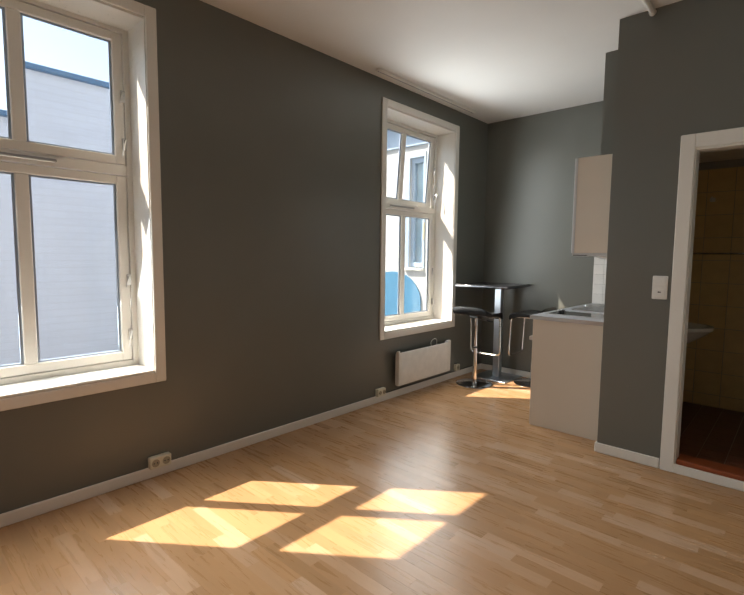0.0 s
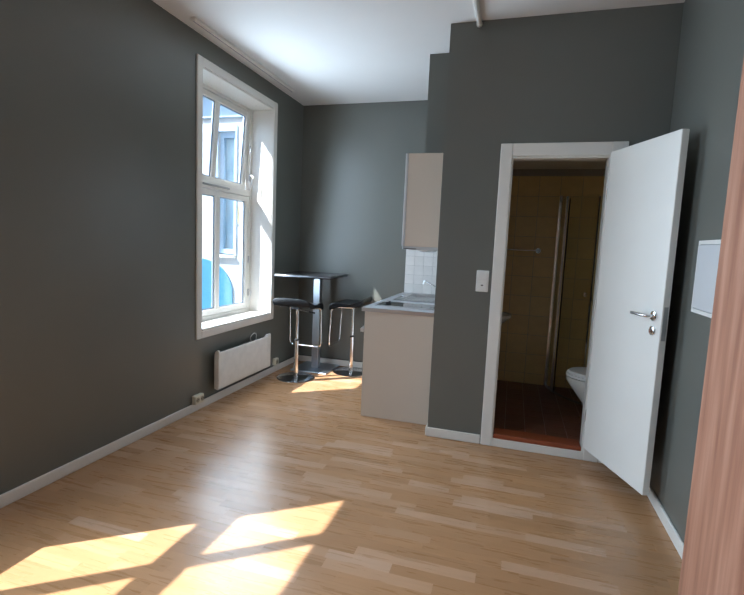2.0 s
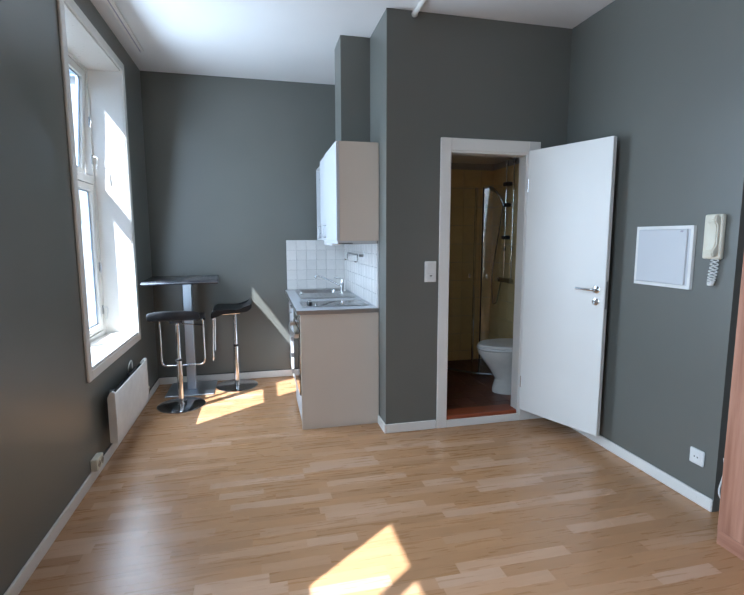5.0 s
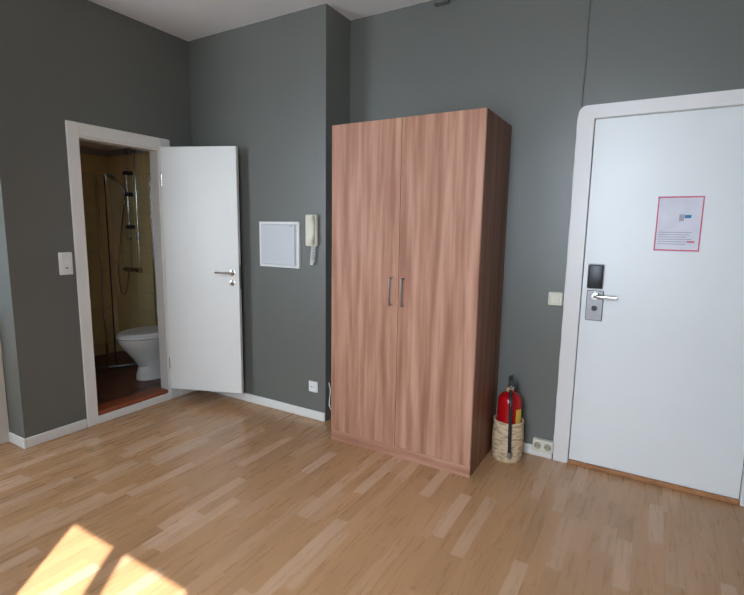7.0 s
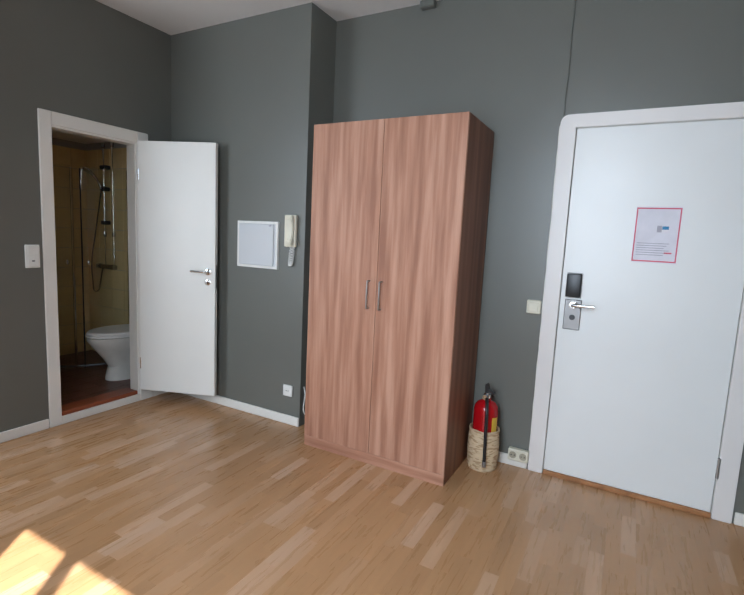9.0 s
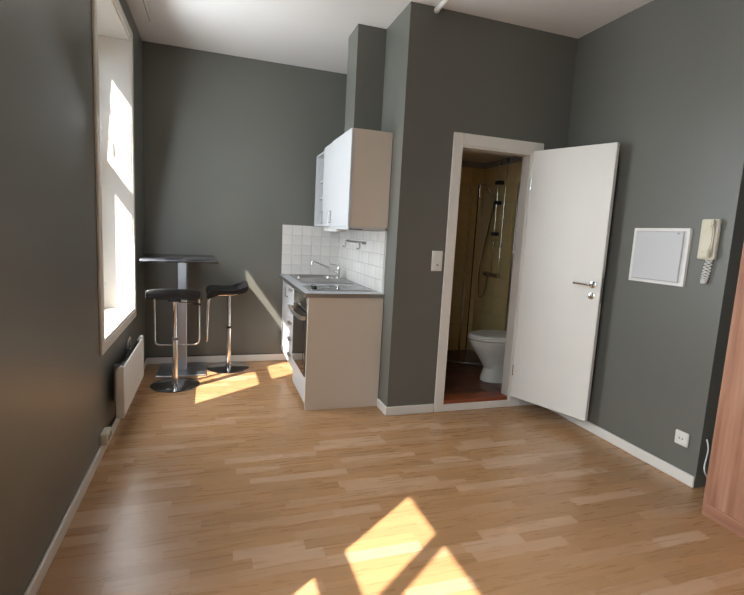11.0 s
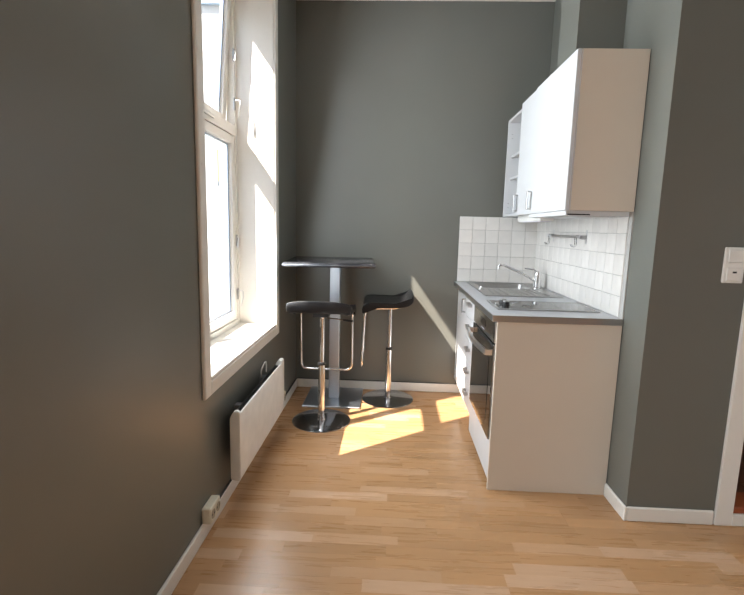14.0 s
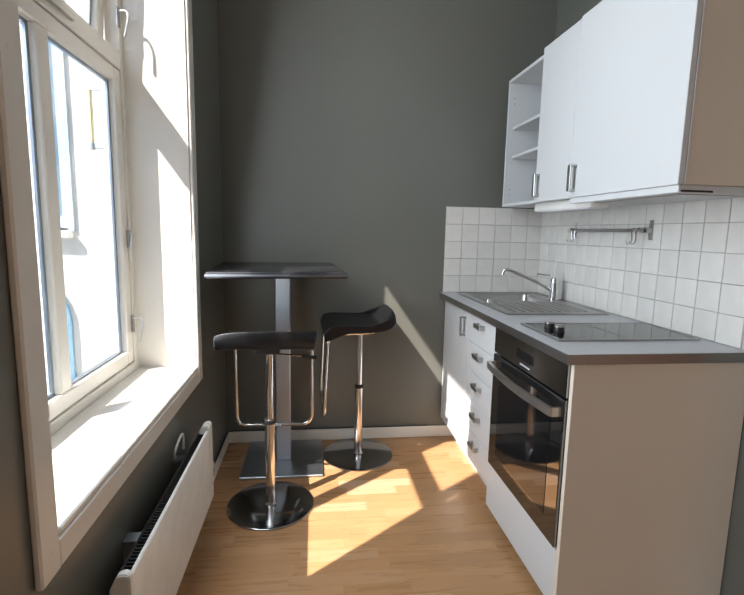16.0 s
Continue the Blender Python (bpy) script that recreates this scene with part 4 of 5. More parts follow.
# ---- heater under window 2 ----
def heater():
    y0, y1 = 3.588, 4.475
    h = thing("panel_heater", (XW, 4.15, 0.1), "white electric panel heater under the window", "heater")
    # black here puts the shade of the gap into the plate's colour
    part("back_case", box(XW + 0.046, XW + 0.052, y0 + 0.02, y1 - 0.02, 0.150, 0.440, 0.002), M["black"], h, "back plate blackened to darken the gap")
    part("front_panel", extrude([(XW + 0.060, 0.128), (XW + 0.082, 0.128), (XW + 0.088, 0.136), (XW + 0.088, 0.441), (XW + 0.084, 0.448), (XW + 0.076, 0.448), (XW + 0.076, 0.142), (XW + 0.060, 0.140)], "y", y0 + 0.02, y1 - 0.02, 0.002), M["white"], h)
    cap = rounded([(XW + 0.044, 0.135, 0), (XW + 0.090, 0.126, 0), (XW + 0.090, 0.468, 0), (XW + 0.062, 0.468, 0), (XW + 0.044, 0.430, 0)], 0.018, 4)
    for a, b in ((y0, y0 + 0.022), (y1 - 0.060, y1)):
        part("end_cap", extrude([(p.x, p.y) for p in cap], "y", a, b, 0.003), M["white"], h)
    part("inner_tray", box(XW + 0.052, XW + 0.076, y0 + 0.022, y1 - 0.060, 0.150, 0.420), M["black"], h, "dark inner case")
    bm = bmesh.new()
    for k in range(60):
        yy = y0 + 0.03 + k * (y1 - y0 - 0.10) / 59
        box(XW + 0.052, XW + 0.076, yy - 0.002, yy + 0.002, 0.4198, 0.438, 0, bm)
    part("grille", bm, M["black"], h, "black slotted top grille")
    for yy in (3.80, 4.25):
        part("wall_bracket", box(XW, XW + 0.047, yy - 0.02, yy + 0.02, 0.18, 0.42, 0.001), M["greysteel"], h)
    part("supply_cable", tube(rounded([(XW + 0.022, 4.30, 0.43), (XW + 0.020, 4.31, 0.49), (XW + 0.028, 4.24, 0.505), (XW + 0.020, 4.19, 0.47), (XW + 0.016, 4.22, 0.42)], 0.035), 0.0045, 8), M["white"], h, "white cable loop")
    return h


heater()


# ---- bar table ----
def bar_table():
    cx, cy = -2.452, 4.943
    t = thing("bar_table", (cx, cy, 0), "square bar table with dark top and steel column", "table")
    turn = Matrix.Translation((cx, cy, 0)) @ Matrix.Rotation(radians(4.0), 4, "Z") @ Matrix.Translation((-cx, -cy, 0))
    for n, grow, z0, z1, m, lab in (("tabletop", 0.0, 1.038, 1.068, "tabletop", ""), ("edge_band", 0.003, 1.046, 1.057, "edge", "thin grey metal edge band")):
        bm = box(cx - 0.320 - grow, cx + 0.280 + grow, cy - 0.332 - grow, cy + 0.300 + grow, z0, z1, 0.008 if not grow else 0.003, seg=3)
        bmesh.ops.transform(bm, matrix=turn, verts=bm.verts[:])
        part(n, bm, M[m], t, lab)
    part("column", box(cx - 0.044, cx + 0.032, cy + 0.072, cy + 0.148, 0.012, 1.020, 0.004), M["greysteel"], t)
    part("top_plate", box(cx - 0.12, cx + 0.12, cy - 0.06, cy + 0.18, 1.020, 1.038, 0.002), M["greysteel"], t)
    part("base_plate", box(cx - 0.214, cx + 0.206, cy - 0.105, cy + 0.315, 0.0, 0.014, 0.003), M["greysteel"], t, "square grey steel base plate")
    return t


bar_table()


# ---- bar stools ----
def bar_stool():
    """Built at the origin, facing -x, its low back towards +x."""
    s = thing("bar_stool", (0, 0, 0), "black leather bar stool on a chrome gas lift column", "stool", "bar stools")
    part("base_disc", lathe([(0.001, 0.0), (0.193, 0.0), (0.196, 0.003), (0.195, 0.007), (0.190, 0.010), (0.030, 0.0125), (0.027, 0.022), (0.001, 0.023)], steps=56), M["plate"], s, "round mirror-bright base disc")
    part("lower_column", lathe([(0.0225, 0.02), (0.0225, 0.395)], steps=24), M["chrome"], s)
    part("collar", lathe([(0.0255, 0.393), (0.0255, 0.408), (0.018, 0.412)], steps=24), M["black"], s, "black collar ring")
    part("gas_lift", lathe([(0.0165, 0.40), (0.0165, 0.705), (0.030, 0.722)], steps=24), M["chrome"], s)
    part("seat_plate", box(-0.06, 0.06, -0.05, 0.05, 0.722, 0.747, 0.003), M["black"], s)
    # padded seat: a profile along x, rolled down at the front and curled up at the back
    top = [(-0.205, 0.700), (-0.203, 0.744), (-0.186, 0.771), (-0.150, 0.778), (-0.05, 0.773), (0.05, 0.771), (0.095, 0.777), (0.130, 0.798), (0.158, 0.846)]
    low = [(0.163, 0.843), (0.158, 0.796), (0.136, 0.766), (0.104, 0.752), (0.05, 0.745), (-0.13, 0.745), (-0.168, 0.735), (-0.190, 0.700)]
    prof = [Vector((x, 0, z)) for x, z in top + low]
    seat = bmesh.new()
    rows = []
    for k, y in enumerate((-0.205, -0.199, -0.186, -0.10, 0.0, 0.10, 0.186, 0.199, 0.205)):
        c = sum(prof, Vector()) / len(prof)
        q = {0: 0.80, 1: 0.93, 7: 0.93, 8: 0.80}.get(k, 1.0)
        ring = []
        for i, p in enumerate(prof):
            n = prof[(i + 1) % len(prof)] - prof[i - 1]
            inward = Vector((-n.z, 0, n.x)).normalized()
            sag = {0: 0.55, 1: 0.40, 2: 0.22, 6: 0.22, 7: 0.40, 8: 0.55}.get(k, 0.0) * max(0.0, p.z - 0.785)
            ring.append(seat.verts.new(Vector((p.x - 0.4 * sag, y, p.z - sag)) - inward * (1 - q) * -0.03))
        rows.append(ring)
    for a, b in zip(rows, rows[1:]):
        for i in range(len(prof)):
            seat.faces.new((a[i], a[(i + 1) % len(prof)], b[(i + 1) % len(prof)], b[i]))
    seat.faces.new(rows[0][::-1])
    seat.faces.new(rows[-1])
    so = part("seat", seat, M["leather"], s, "black leather seat with a curled-up back edge", False)
    so.data.shade_smooth()
    md = so.modifiers.new("round", "SUBSURF")
    md.levels = md.render_levels = 2
    # chrome edge frame that runs under the seat and down to the foot rest
    for q in (-1, 1):
        pts = rounded([(0.06, q * 0.172, 0.747), (0.03, q * 0.174, 0.737), (-0.14, q * 0.180, 0.734), (-0.186, q * 0.180, 0.706), (-0.200, q * 0.180, 0.40)], 0.05)
        part("side_rail", tube(pts, 0.0085, 12), M["chrome"], s)
    part("foot_rest", tube(rounded([(-0.200, -0.180, 0.42), (-0.200, -0.180, 0.302), (-0.200, 0.180, 0.302), (-0.200, 0.180, 0.42)], 0.05), 0.0095, 12), M["chrome"], s, "chrome loop foot rest")
    part("lever", tube([(0.01, 0.03, 0.712), (0.02, 0.12, 0.706), (0.02, 0.17, 0.700)], 0.004, 8), M["chrome"], s)
    part("lever_grip", tube([(0.02, 0.14, 0.7035), (0.02, 0.205, 0.696)], 0.008, 8), M["black"], s)
    return s


st = bar_stool()
copy_thing(st, pose(-2.047, 5.074, 0, 0, 0, 2))
st.matrix_basis = pose(-2.490, 4.612, -0.0, 0, 0, -91)
st["label"] = "black leather bar stool drawn up to the table"


# ---- kitchen ----
CX0, CY0, CY1 = -1.520, 3.840, YN - 0.012
YO, YD = 4.457, 4.835


def frame_handle(parent, x, y, z, long, vertical):
    """A flat rectangular steel loop handle standing off a front that faces -x."""
    w = 0.011
    bm = bmesh.new()
    if vertical:
        box(x - 0.024, x, y - w, y + w, z - long / 2, z - long / 2 + 0.008, 0.002, bm)
        box(x - 0.024, x, y - w, y + w, z + long / 2 - 0.008, z + long / 2, 0.002, bm)
        box(x - 0.028, x - 0.021, y - w, y + w, z - long / 2, z + long / 2, 0.002, bm)
    else:
        box(x - 0.024, x, y - long / 2, y - long / 2 + 0.008, z - w, z + w, 0.002, bm)
        box(x - 0.024, x, y + long / 2 - 0.008, y + long / 2, z - w, z + w, 0.002, bm)
        box(x - 0.028, x - 0.021, y - long / 2, y + long / 2, z - w, z + w, 0.002, bm)
    part("handle", bm, M["steel"], parent, "brushed steel loop handle")


ov = thing("oven_cabinet", (-1.23, 4.15, 0), "base unit with a pale end panel round the oven", "kitchen cabinet")
part("end_panel", box(CX0 - 0.008, KX - 0.003, CY0, CY0 + 0.018, 0.0, 0.868, 0.001), M["side"], ov, "pale end panel down to the floor")
part("inner_panel", box(CX0 + 0.02, KX - 0.003, YO - 0.016, YO, 0.10, 0.868), M["front"], ov)
part("bottom_panel", box(CX0 + 0.02, KX - 0.003, CY0 + 0.018, YO - 0.016, 0.10, 0.118), M["front"], ov)
part("filler_panel", box(CX0 - 0.006, CX0 + 0.012, CY0 + 0.020, YO + 0.006, 0.045, 0.250, 0.0015), M["front"], ov)
part("plinth", box(-1.440, -1.425, CY0 + 0.018, YO, 0.0, 0.100), M["front"], ov)
oven = thing("oven", (-1.25, 4.15, 0.26), "built-in oven with a black glass door and steel handle", "oven")
y0, y1 = CY0 + 0.022, YO - 0.018
part("oven_body", box(CX0 + 0.012, KX - 0.06, y0 + 0.01, y1 - 0.005, 0.262, 0.855), M["black"], oven)
part("control_panel", box(CX0 - 0.016, CX0 + 0.012, y0, y1, 0.755, 0.862, 0.002), M["plate"], oven, "dark steel control panel")
part("display", box(CX0 - 0.0175, CX0 - 0.0155, (y0 + y1) / 2 - 0.07, (y0 + y1) / 2 + 0.07, 0.792, 0.826), M["blackglass"], oven)
part("printed_mark", box(CX0 - 0.0185, CX0 - 0.0170, (y0 + y1) / 2 - 0.045, (y0 + y1) / 2 + 0.035, 0.771, 0.777), M["ink"], oven)
dr = part("oven_door", box(CX0 - 0.018, CX0 + 0.010, y0, y1, 0.258, 0.748, 0.003), M["ovenglass"], oven, "black reflective glass door")
part("inner_window", box(CX0 - 0.0195, CX0 - 0.0175, y0 + 0.075, y1 - 0.075, 0.330, 0.660, 0.0005), M["blackglass"], dr)
arcp = [(CX0 - 0.018, y0 + 0.022, 0.705)] + [(CX0 - 0.048 - 0.018 * math.sin(k / 12 * math.pi), y0 + 0.022 + (y1 - y0 - 0.044) * k / 12, 0.705) for k in range(13)] + [(CX0 - 0.018, y1 - 0.022, 0.705)]
bmh = bmesh.new()
for a, b in zip(arcp, arcp[1:]):
    d = Vector(b) - Vector(a)
    u = Vector((d.y, -d.x, 0)).normalized() * 0.006
    vs = [bmh.verts.new(Vector(p) + s * u + Vector((0, 0, h))) for p in (a, b) for s in (-1, 1) for h in (-0.014, 0.014)]
    for q in ((0, 1, 3, 2), (4, 6, 7, 5), (0, 4, 5, 1), (2, 3, 7, 6), (0, 2, 6, 4), (1, 5, 7, 3)):
        bmh.faces.new([vs[i] for i in q])
bmesh.ops.remove_doubles(bmh, verts=bmh.verts[:], dist=0.0008)
part("handle", bmh, M["bright"], dr, "wide curved steel handle")

du = thing("drawer_unit", (-1.23, 4.64, 0), "white base unit with five drawers and steel handles", "kitchen cabinet")
part("carcass", box(CX0 + 0.02, KX - 0.003, YO + 0.001, YD, 0.10, 0.868), M["front"], du)
part("plinth", box(-1.440, -1.425, YO, YD, 0.0, 0.100), M["front"], du)
zs = [0.128, 0.275, 0.422, 0.570, 0.717, 0.864]
for a, b in zip(zs, zs[1:]):
    d = part("drawer", box(CX0, CX0 + 0.018, YO + 0.002, YD - 0.002, a + 0.0015, b - 0.0015, 0.0015), M["front"], du)
    frame_handle(d, CX0, (YO + YD) / 2, (a + b) / 2 + 0.028, 0.085, False)
su = thing("sink_unit", (-1.23, 5.05, 0), "white base unit with one door under the sink", "kitchen cabinet")
bm = bmesh.new()
box(CX0 + 0.02, KX - 0.003, YD + 0.001, YD + 0.017, 0.10, 0.868, 0, bm)
box(CX0 + 0.02, KX - 0.003, CY1 - 0.016, CY1, 0.10, 0.868, 0, bm)
box(CX0 + 0.02, KX - 0.003, YD + 0.017, CY1 - 0.016, 0.10, 0.118, 0, bm)
part("carcass", bm, M["front"], su)
part("plinth", box(-1.440, -1.425, YD, CY1, 0.0, 0.100), M["front"], su)
d = part("door", box(CX0, CX0 + 0.018, YD + 0.002, CY1 - 0.002, 0.1295, 0.8625, 0.0015), M["front"], su)
frame_handle(d, CX0, YD + 0.05, 0.775, 0.10, True)

# worktop with the sink's opening
SK = (-1.462, -0.985, 4.500, 5.240)
HB = (-1.496, -0.981, 3.997, 4.292)
wt = thing("worktop", (-1.25, 4.55, 0.868), "grey laminate worktop with a steel-look front edge", "worktop")
BA = (-1.425, -1.045, 4.900, 5.205)
bm = ring(CX0 - 0.032, KX - 0.003, CY0 - 0.004, CY1 + 0.010, BA, 0.868, 0.900)
part("slab", bm, M["worktop"], wt)
part("edge_strip", box(CX0 - 0.0345, CX0 - 0.032, CY0 - 0.004, CY1 + 0.010, 0.8685, 0.8995, 0.0005), M["steel"], wt, "brushed steel front edge")
part("edge_strip", box(CX0 - 0.0345, KX - 0.003, CY0 - 0.0065, CY0 - 0.004, 0.8685, 0.8995, 0.0005), M["steel"], wt, "brushed steel end edge")


def sink():
    s = thing("kitchen_sink", (-1.22, 4.87, 0.9), "stainless steel sink with a ribbed drainer", "sink")
    x0, x1, ya, yb = SK
    zt = 0.9045
    bm = ring(x0, x1, ya, yb, (BA[0] + 0.006, BA[1] - 0.006, BA[2] + 0.006, BA[3] - 0.006), 0.900, zt - 0.001)
    part("deck", bm, M["steel"], s)
    rim = rounded([(x0, ya, zt), (x1, ya, zt), (x1, yb, zt), (x0, yb, zt), (x0, ya, zt)], 0.03)
    part("rim", tube(rim, 0.0035, 8), M["steel"], s)
    # the bowl, open at the top
    bowl = bmesh.new()
    rings = []
    for inset, z in ((0.0, 0.9035), (0.004, 0.896), (0.010, 0.80), (0.030, 0.765), (0.12, 0.76)):
        loop = []
        bx0, bx1, by0, by1 = BA[0] + 0.006 + inset, BA[1] - 0.006 - inset, BA[2] + 0.006 + inset, BA[3] - 0.006 - inset
        r = 0.045
        for cx, cy, a0 in ((bx1 - r, by1 - r, 0), (bx0 + r, by1 - r, 90), (bx0 + r, by0 + r, 180), (bx1 - r, by0 + r, 270)):
            for k in range(7):
                a = radians(a0 + 15 * k)
                loop.append(bowl.verts.new((cx + r * math.cos(a), cy + r * math.sin(a), z)))
        rings.append(loop)
    for a, b in zip(rings, rings[1:]):
        for k in range(len(a)):
            bowl.faces.new((a[k], a[(k + 1) % len(a)], b[(k + 1) % len(a)], b[k]))
    bowl.faces.new(rings[-1])
    bo = part("bowl", bowl, M["steel"], s)
    part("drain", lathe([(0.04, 0.7602), (0.04, 0.764), (0.03, 0.762)], ((BA[0] + BA[1]) / 2, (BA[2] + BA[3]) / 2, 0), 24), M["chrome"], bo)
    # drainer ribs fan towards the bowl
    for k in range(9):
        xx = -1.40 + k * 0.043
        part("drainer_rib", tube([(xx, 4.56, zt), (xx * 0.9 - 0.123, 4.86, zt)], 0.0042, 8), M["steel"], s)
    part("plug", lathe([(0.022, zt), (0.022, zt + 0.006), (0.008, zt + 0.010), (0.006, zt + 0.022)], (-1.437, 4.80, 0), 18), M["chrome"], s)
    return s


sink()


def tap():
    t = thing("kitchen_tap", (-1.025, 4.93, 0.9045), "chrome mixer tap with a long swivel spout", "tap")
    bx, by = -1.022, 4.935
    part("tap_body", lathe([(0.030, 0.9045), (0.030, 0.911), (0.024, 0.916), (0.022, 0.985), (0.025, 0.990), (0.025, 1.012), (0.016, 1.026)], (bx, by, 0), 28), M["chrome"], t)
    part("spout", tube(rounded([(bx - 0.012, by, 0.955), (bx - 0.09, by + 0.03, 1.000), (bx - 0.232, by + 0.075, 1.060), (bx - 0.254, by + 0.082, 1.056), (bx - 0.257, by + 0.084, 1.030)], 0.03), 0.0085, 14), M["chrome"], t)
    part("lever", tube(rounded([(bx, by, 1.018), (bx - 0.02, by + 0.012, 1.036), (bx - 0.080, by + 0.042, 1.040)], 0.012), 0.0055, 12), M["chrome"], t)
    return t


tap()
hb = thing("hob", (-1.22, 4.17, 0.9), "narrow black glass hob with two knobs and steel frame", "hob")
part("glass_plate", box(HB[0] + 0.008, HB[1] - 0.008, HB[2] + 0.008, HB[3] - 0.008, 0.900, 0.9065, 0.001), M["blackglass"], hb)
bm = ring(*HB, (HB[0] + 0.010, HB[1] - 0.010, HB[2] + 0.010, HB[3] - 0.010), 0.900, 0.9075)
part("steel_frame", bm, M["steel"], hb)
for yy in (4.128, 4.196):
    k = part("knob", lathe([(0.0205, 0.9065), (0.0205, 0.910), (0.0180, 0.912), (0.0175, 0.924)], (-1.425, yy, 0), 28), M["black"], hb)
    part("knob_cap", lathe([(0.0176, 0.924), (0.0176, 0.928), (0.015, 0.930), (0.001, 0.9302)], (-1.425, yy, 0), 28), M["steel"], k, "steel knob cap")
# wall cupboards
UX = -1.252


def cupboard(y0, y1, z0, z1, label, side=None):
    c = thing("wall_cupboard", ((UX + KX) / 2, (y0 + y1) / 2, z0), label, "wall cupboard")
    xb = UX + 0.019
    part("side_panel", box(xb, KX - 0.003, y0, y0 + 0.016, z0, z1, 0.0008), side or M["front"], c)
    part("side_panel", box(xb, KX - 0.003, y1 - 0.016, y1, z0, z1, 0.0008), M["front"], c)
    part("top_panel", box(xb, KX - 0.003, y0 + 0.016, y1 - 0.016, z1 - 0.016, z1), M["front"], c)
    part("bottom_panel", box(xb, KX - 0.003, y0 + 0.016, y1 - 0.016, z0, z0 + 0.016), M["front"], c)
    part("back_panel", box(KX - 0.007, KX - 0.003, y0 + 0.016, y1 - 0.016, z0 + 0.016, z1 - 0.016), M["front"], c)
    return c


c1 = cupboard(3.842, 4.443, 1.402, 2.104, "wide white wall cupboard with a pale end panel", M["side"])
d = part("door", box(UX - 0.002, UX + 0.017, 3.843, 4.441, 1.402, 2.104, 0.0015), M["front"], c1)
frame_handle(d, UX - 0.002, 4.405, 1.478, 0.105, True)
part("edge_band", box(UX + 0.019, UX + 0.021, 3.8405, 3.842, 1.402, 2.104), M["front"], c1, "pale edge line of the end panel")
hd = thing("cooker_hood", ((UX + KX) / 2, 4.14, 1.378), "slim white pull-out cooker hood under the wall cupboard", "cooker hood")
part("hood_body", box(UX + 0.004, KX - 0.02, 3.846, 4.438, 1.379, 1.4015, 0.002), M["front"], hd)
part("dark_slot", box(UX + 0.012, UX + 0.115, 3.8445, 3.8465, 1.381, 1.387), M["black"], hd, "dark slot of the hood")
part("filter_grille", box(UX + 0.05, KX - 0.06, 3.88, 4.40, 1.3765, 1.3792), M["steel"], hd, "steel filter")
c2 = cupboard(4.444, 4.758, 1.402, 2.098, "narrow white wall cupboard")
d = part("door", box(UX, UX + 0.018, 4.446, 4.757, 1.402, 2.098, 0.0015), M["front"], c2)
frame_handle(d, UX, 4.722, 1.478, 0.105, True)
c3 = cupboard(4.759, 5.195, 1.402, 2.085, "open white shelf unit with two shelves")
for zz in (1.675, 1.832):
    part("shelf", box(UX + 0.050, KX - 0.008, 4.776, 5.178, zz - 0.008, zz + 0.008, 0.001), M["front"], c3)
for zz in (1.47, 1.50, 1.96, 1.99):
    part("peg_hole", lathe([(0.0025, 5.1785), (0.0025, 5.1795)], (UX + 0.05, 0, zz), 8, "y"), M["black"], c3)
ul = thing("under_cabinet_light", (-1.12, 4.55, 1.402), "white strip light under the cupboards, switched off", "light fitting")
part("housing", box(-1.215, -1.135, 4.34, 4.83, 1.362, 1.402, 0.006, seg=2), M["white"], ul)
part("diffuser", box(-1.210, -1.140, 4.36, 4.81, 1.358, 1.363, 0.002), M["paper"], ul)

hr = thing("hook_rail", (KX - 0.03, 4.58, 1.285), "steel rail with two hooks on the tiles", "hook rail")
RX = KX - 0.045
part("rail", tube([(RX, 4.325, 1.275), (RX, 4.900, 1.275)], 0.0075, 12), M["steel"], hr)
for yy in (4.335, 4.890):
    part("bracket", box(KX - 0.012, KX - 0.009, yy - 0.013, yy + 0.013, 1.237, 1.317, 0.001), M["steel"], hr)
    part("bracket_arm", box(RX - 0.008, KX - 0.012, yy - 0.010, yy + 0.010, 1.264, 1.286, 0.002), M["steel"], hr)
for yy in (4.365, 4.39, 4.83, 4.86):
    part("hook", tube(rounded([(RX + 0.008, yy, 1.277), (RX, yy, 1.288), (RX - 0.010, yy, 1.272), (RX - 0.006, yy, 1.227), (RX - 0.024, yy, 1.214), (RX - 0.034, yy, 1.232)], 0.012), 0.003, 8), M["chrome"], hr)


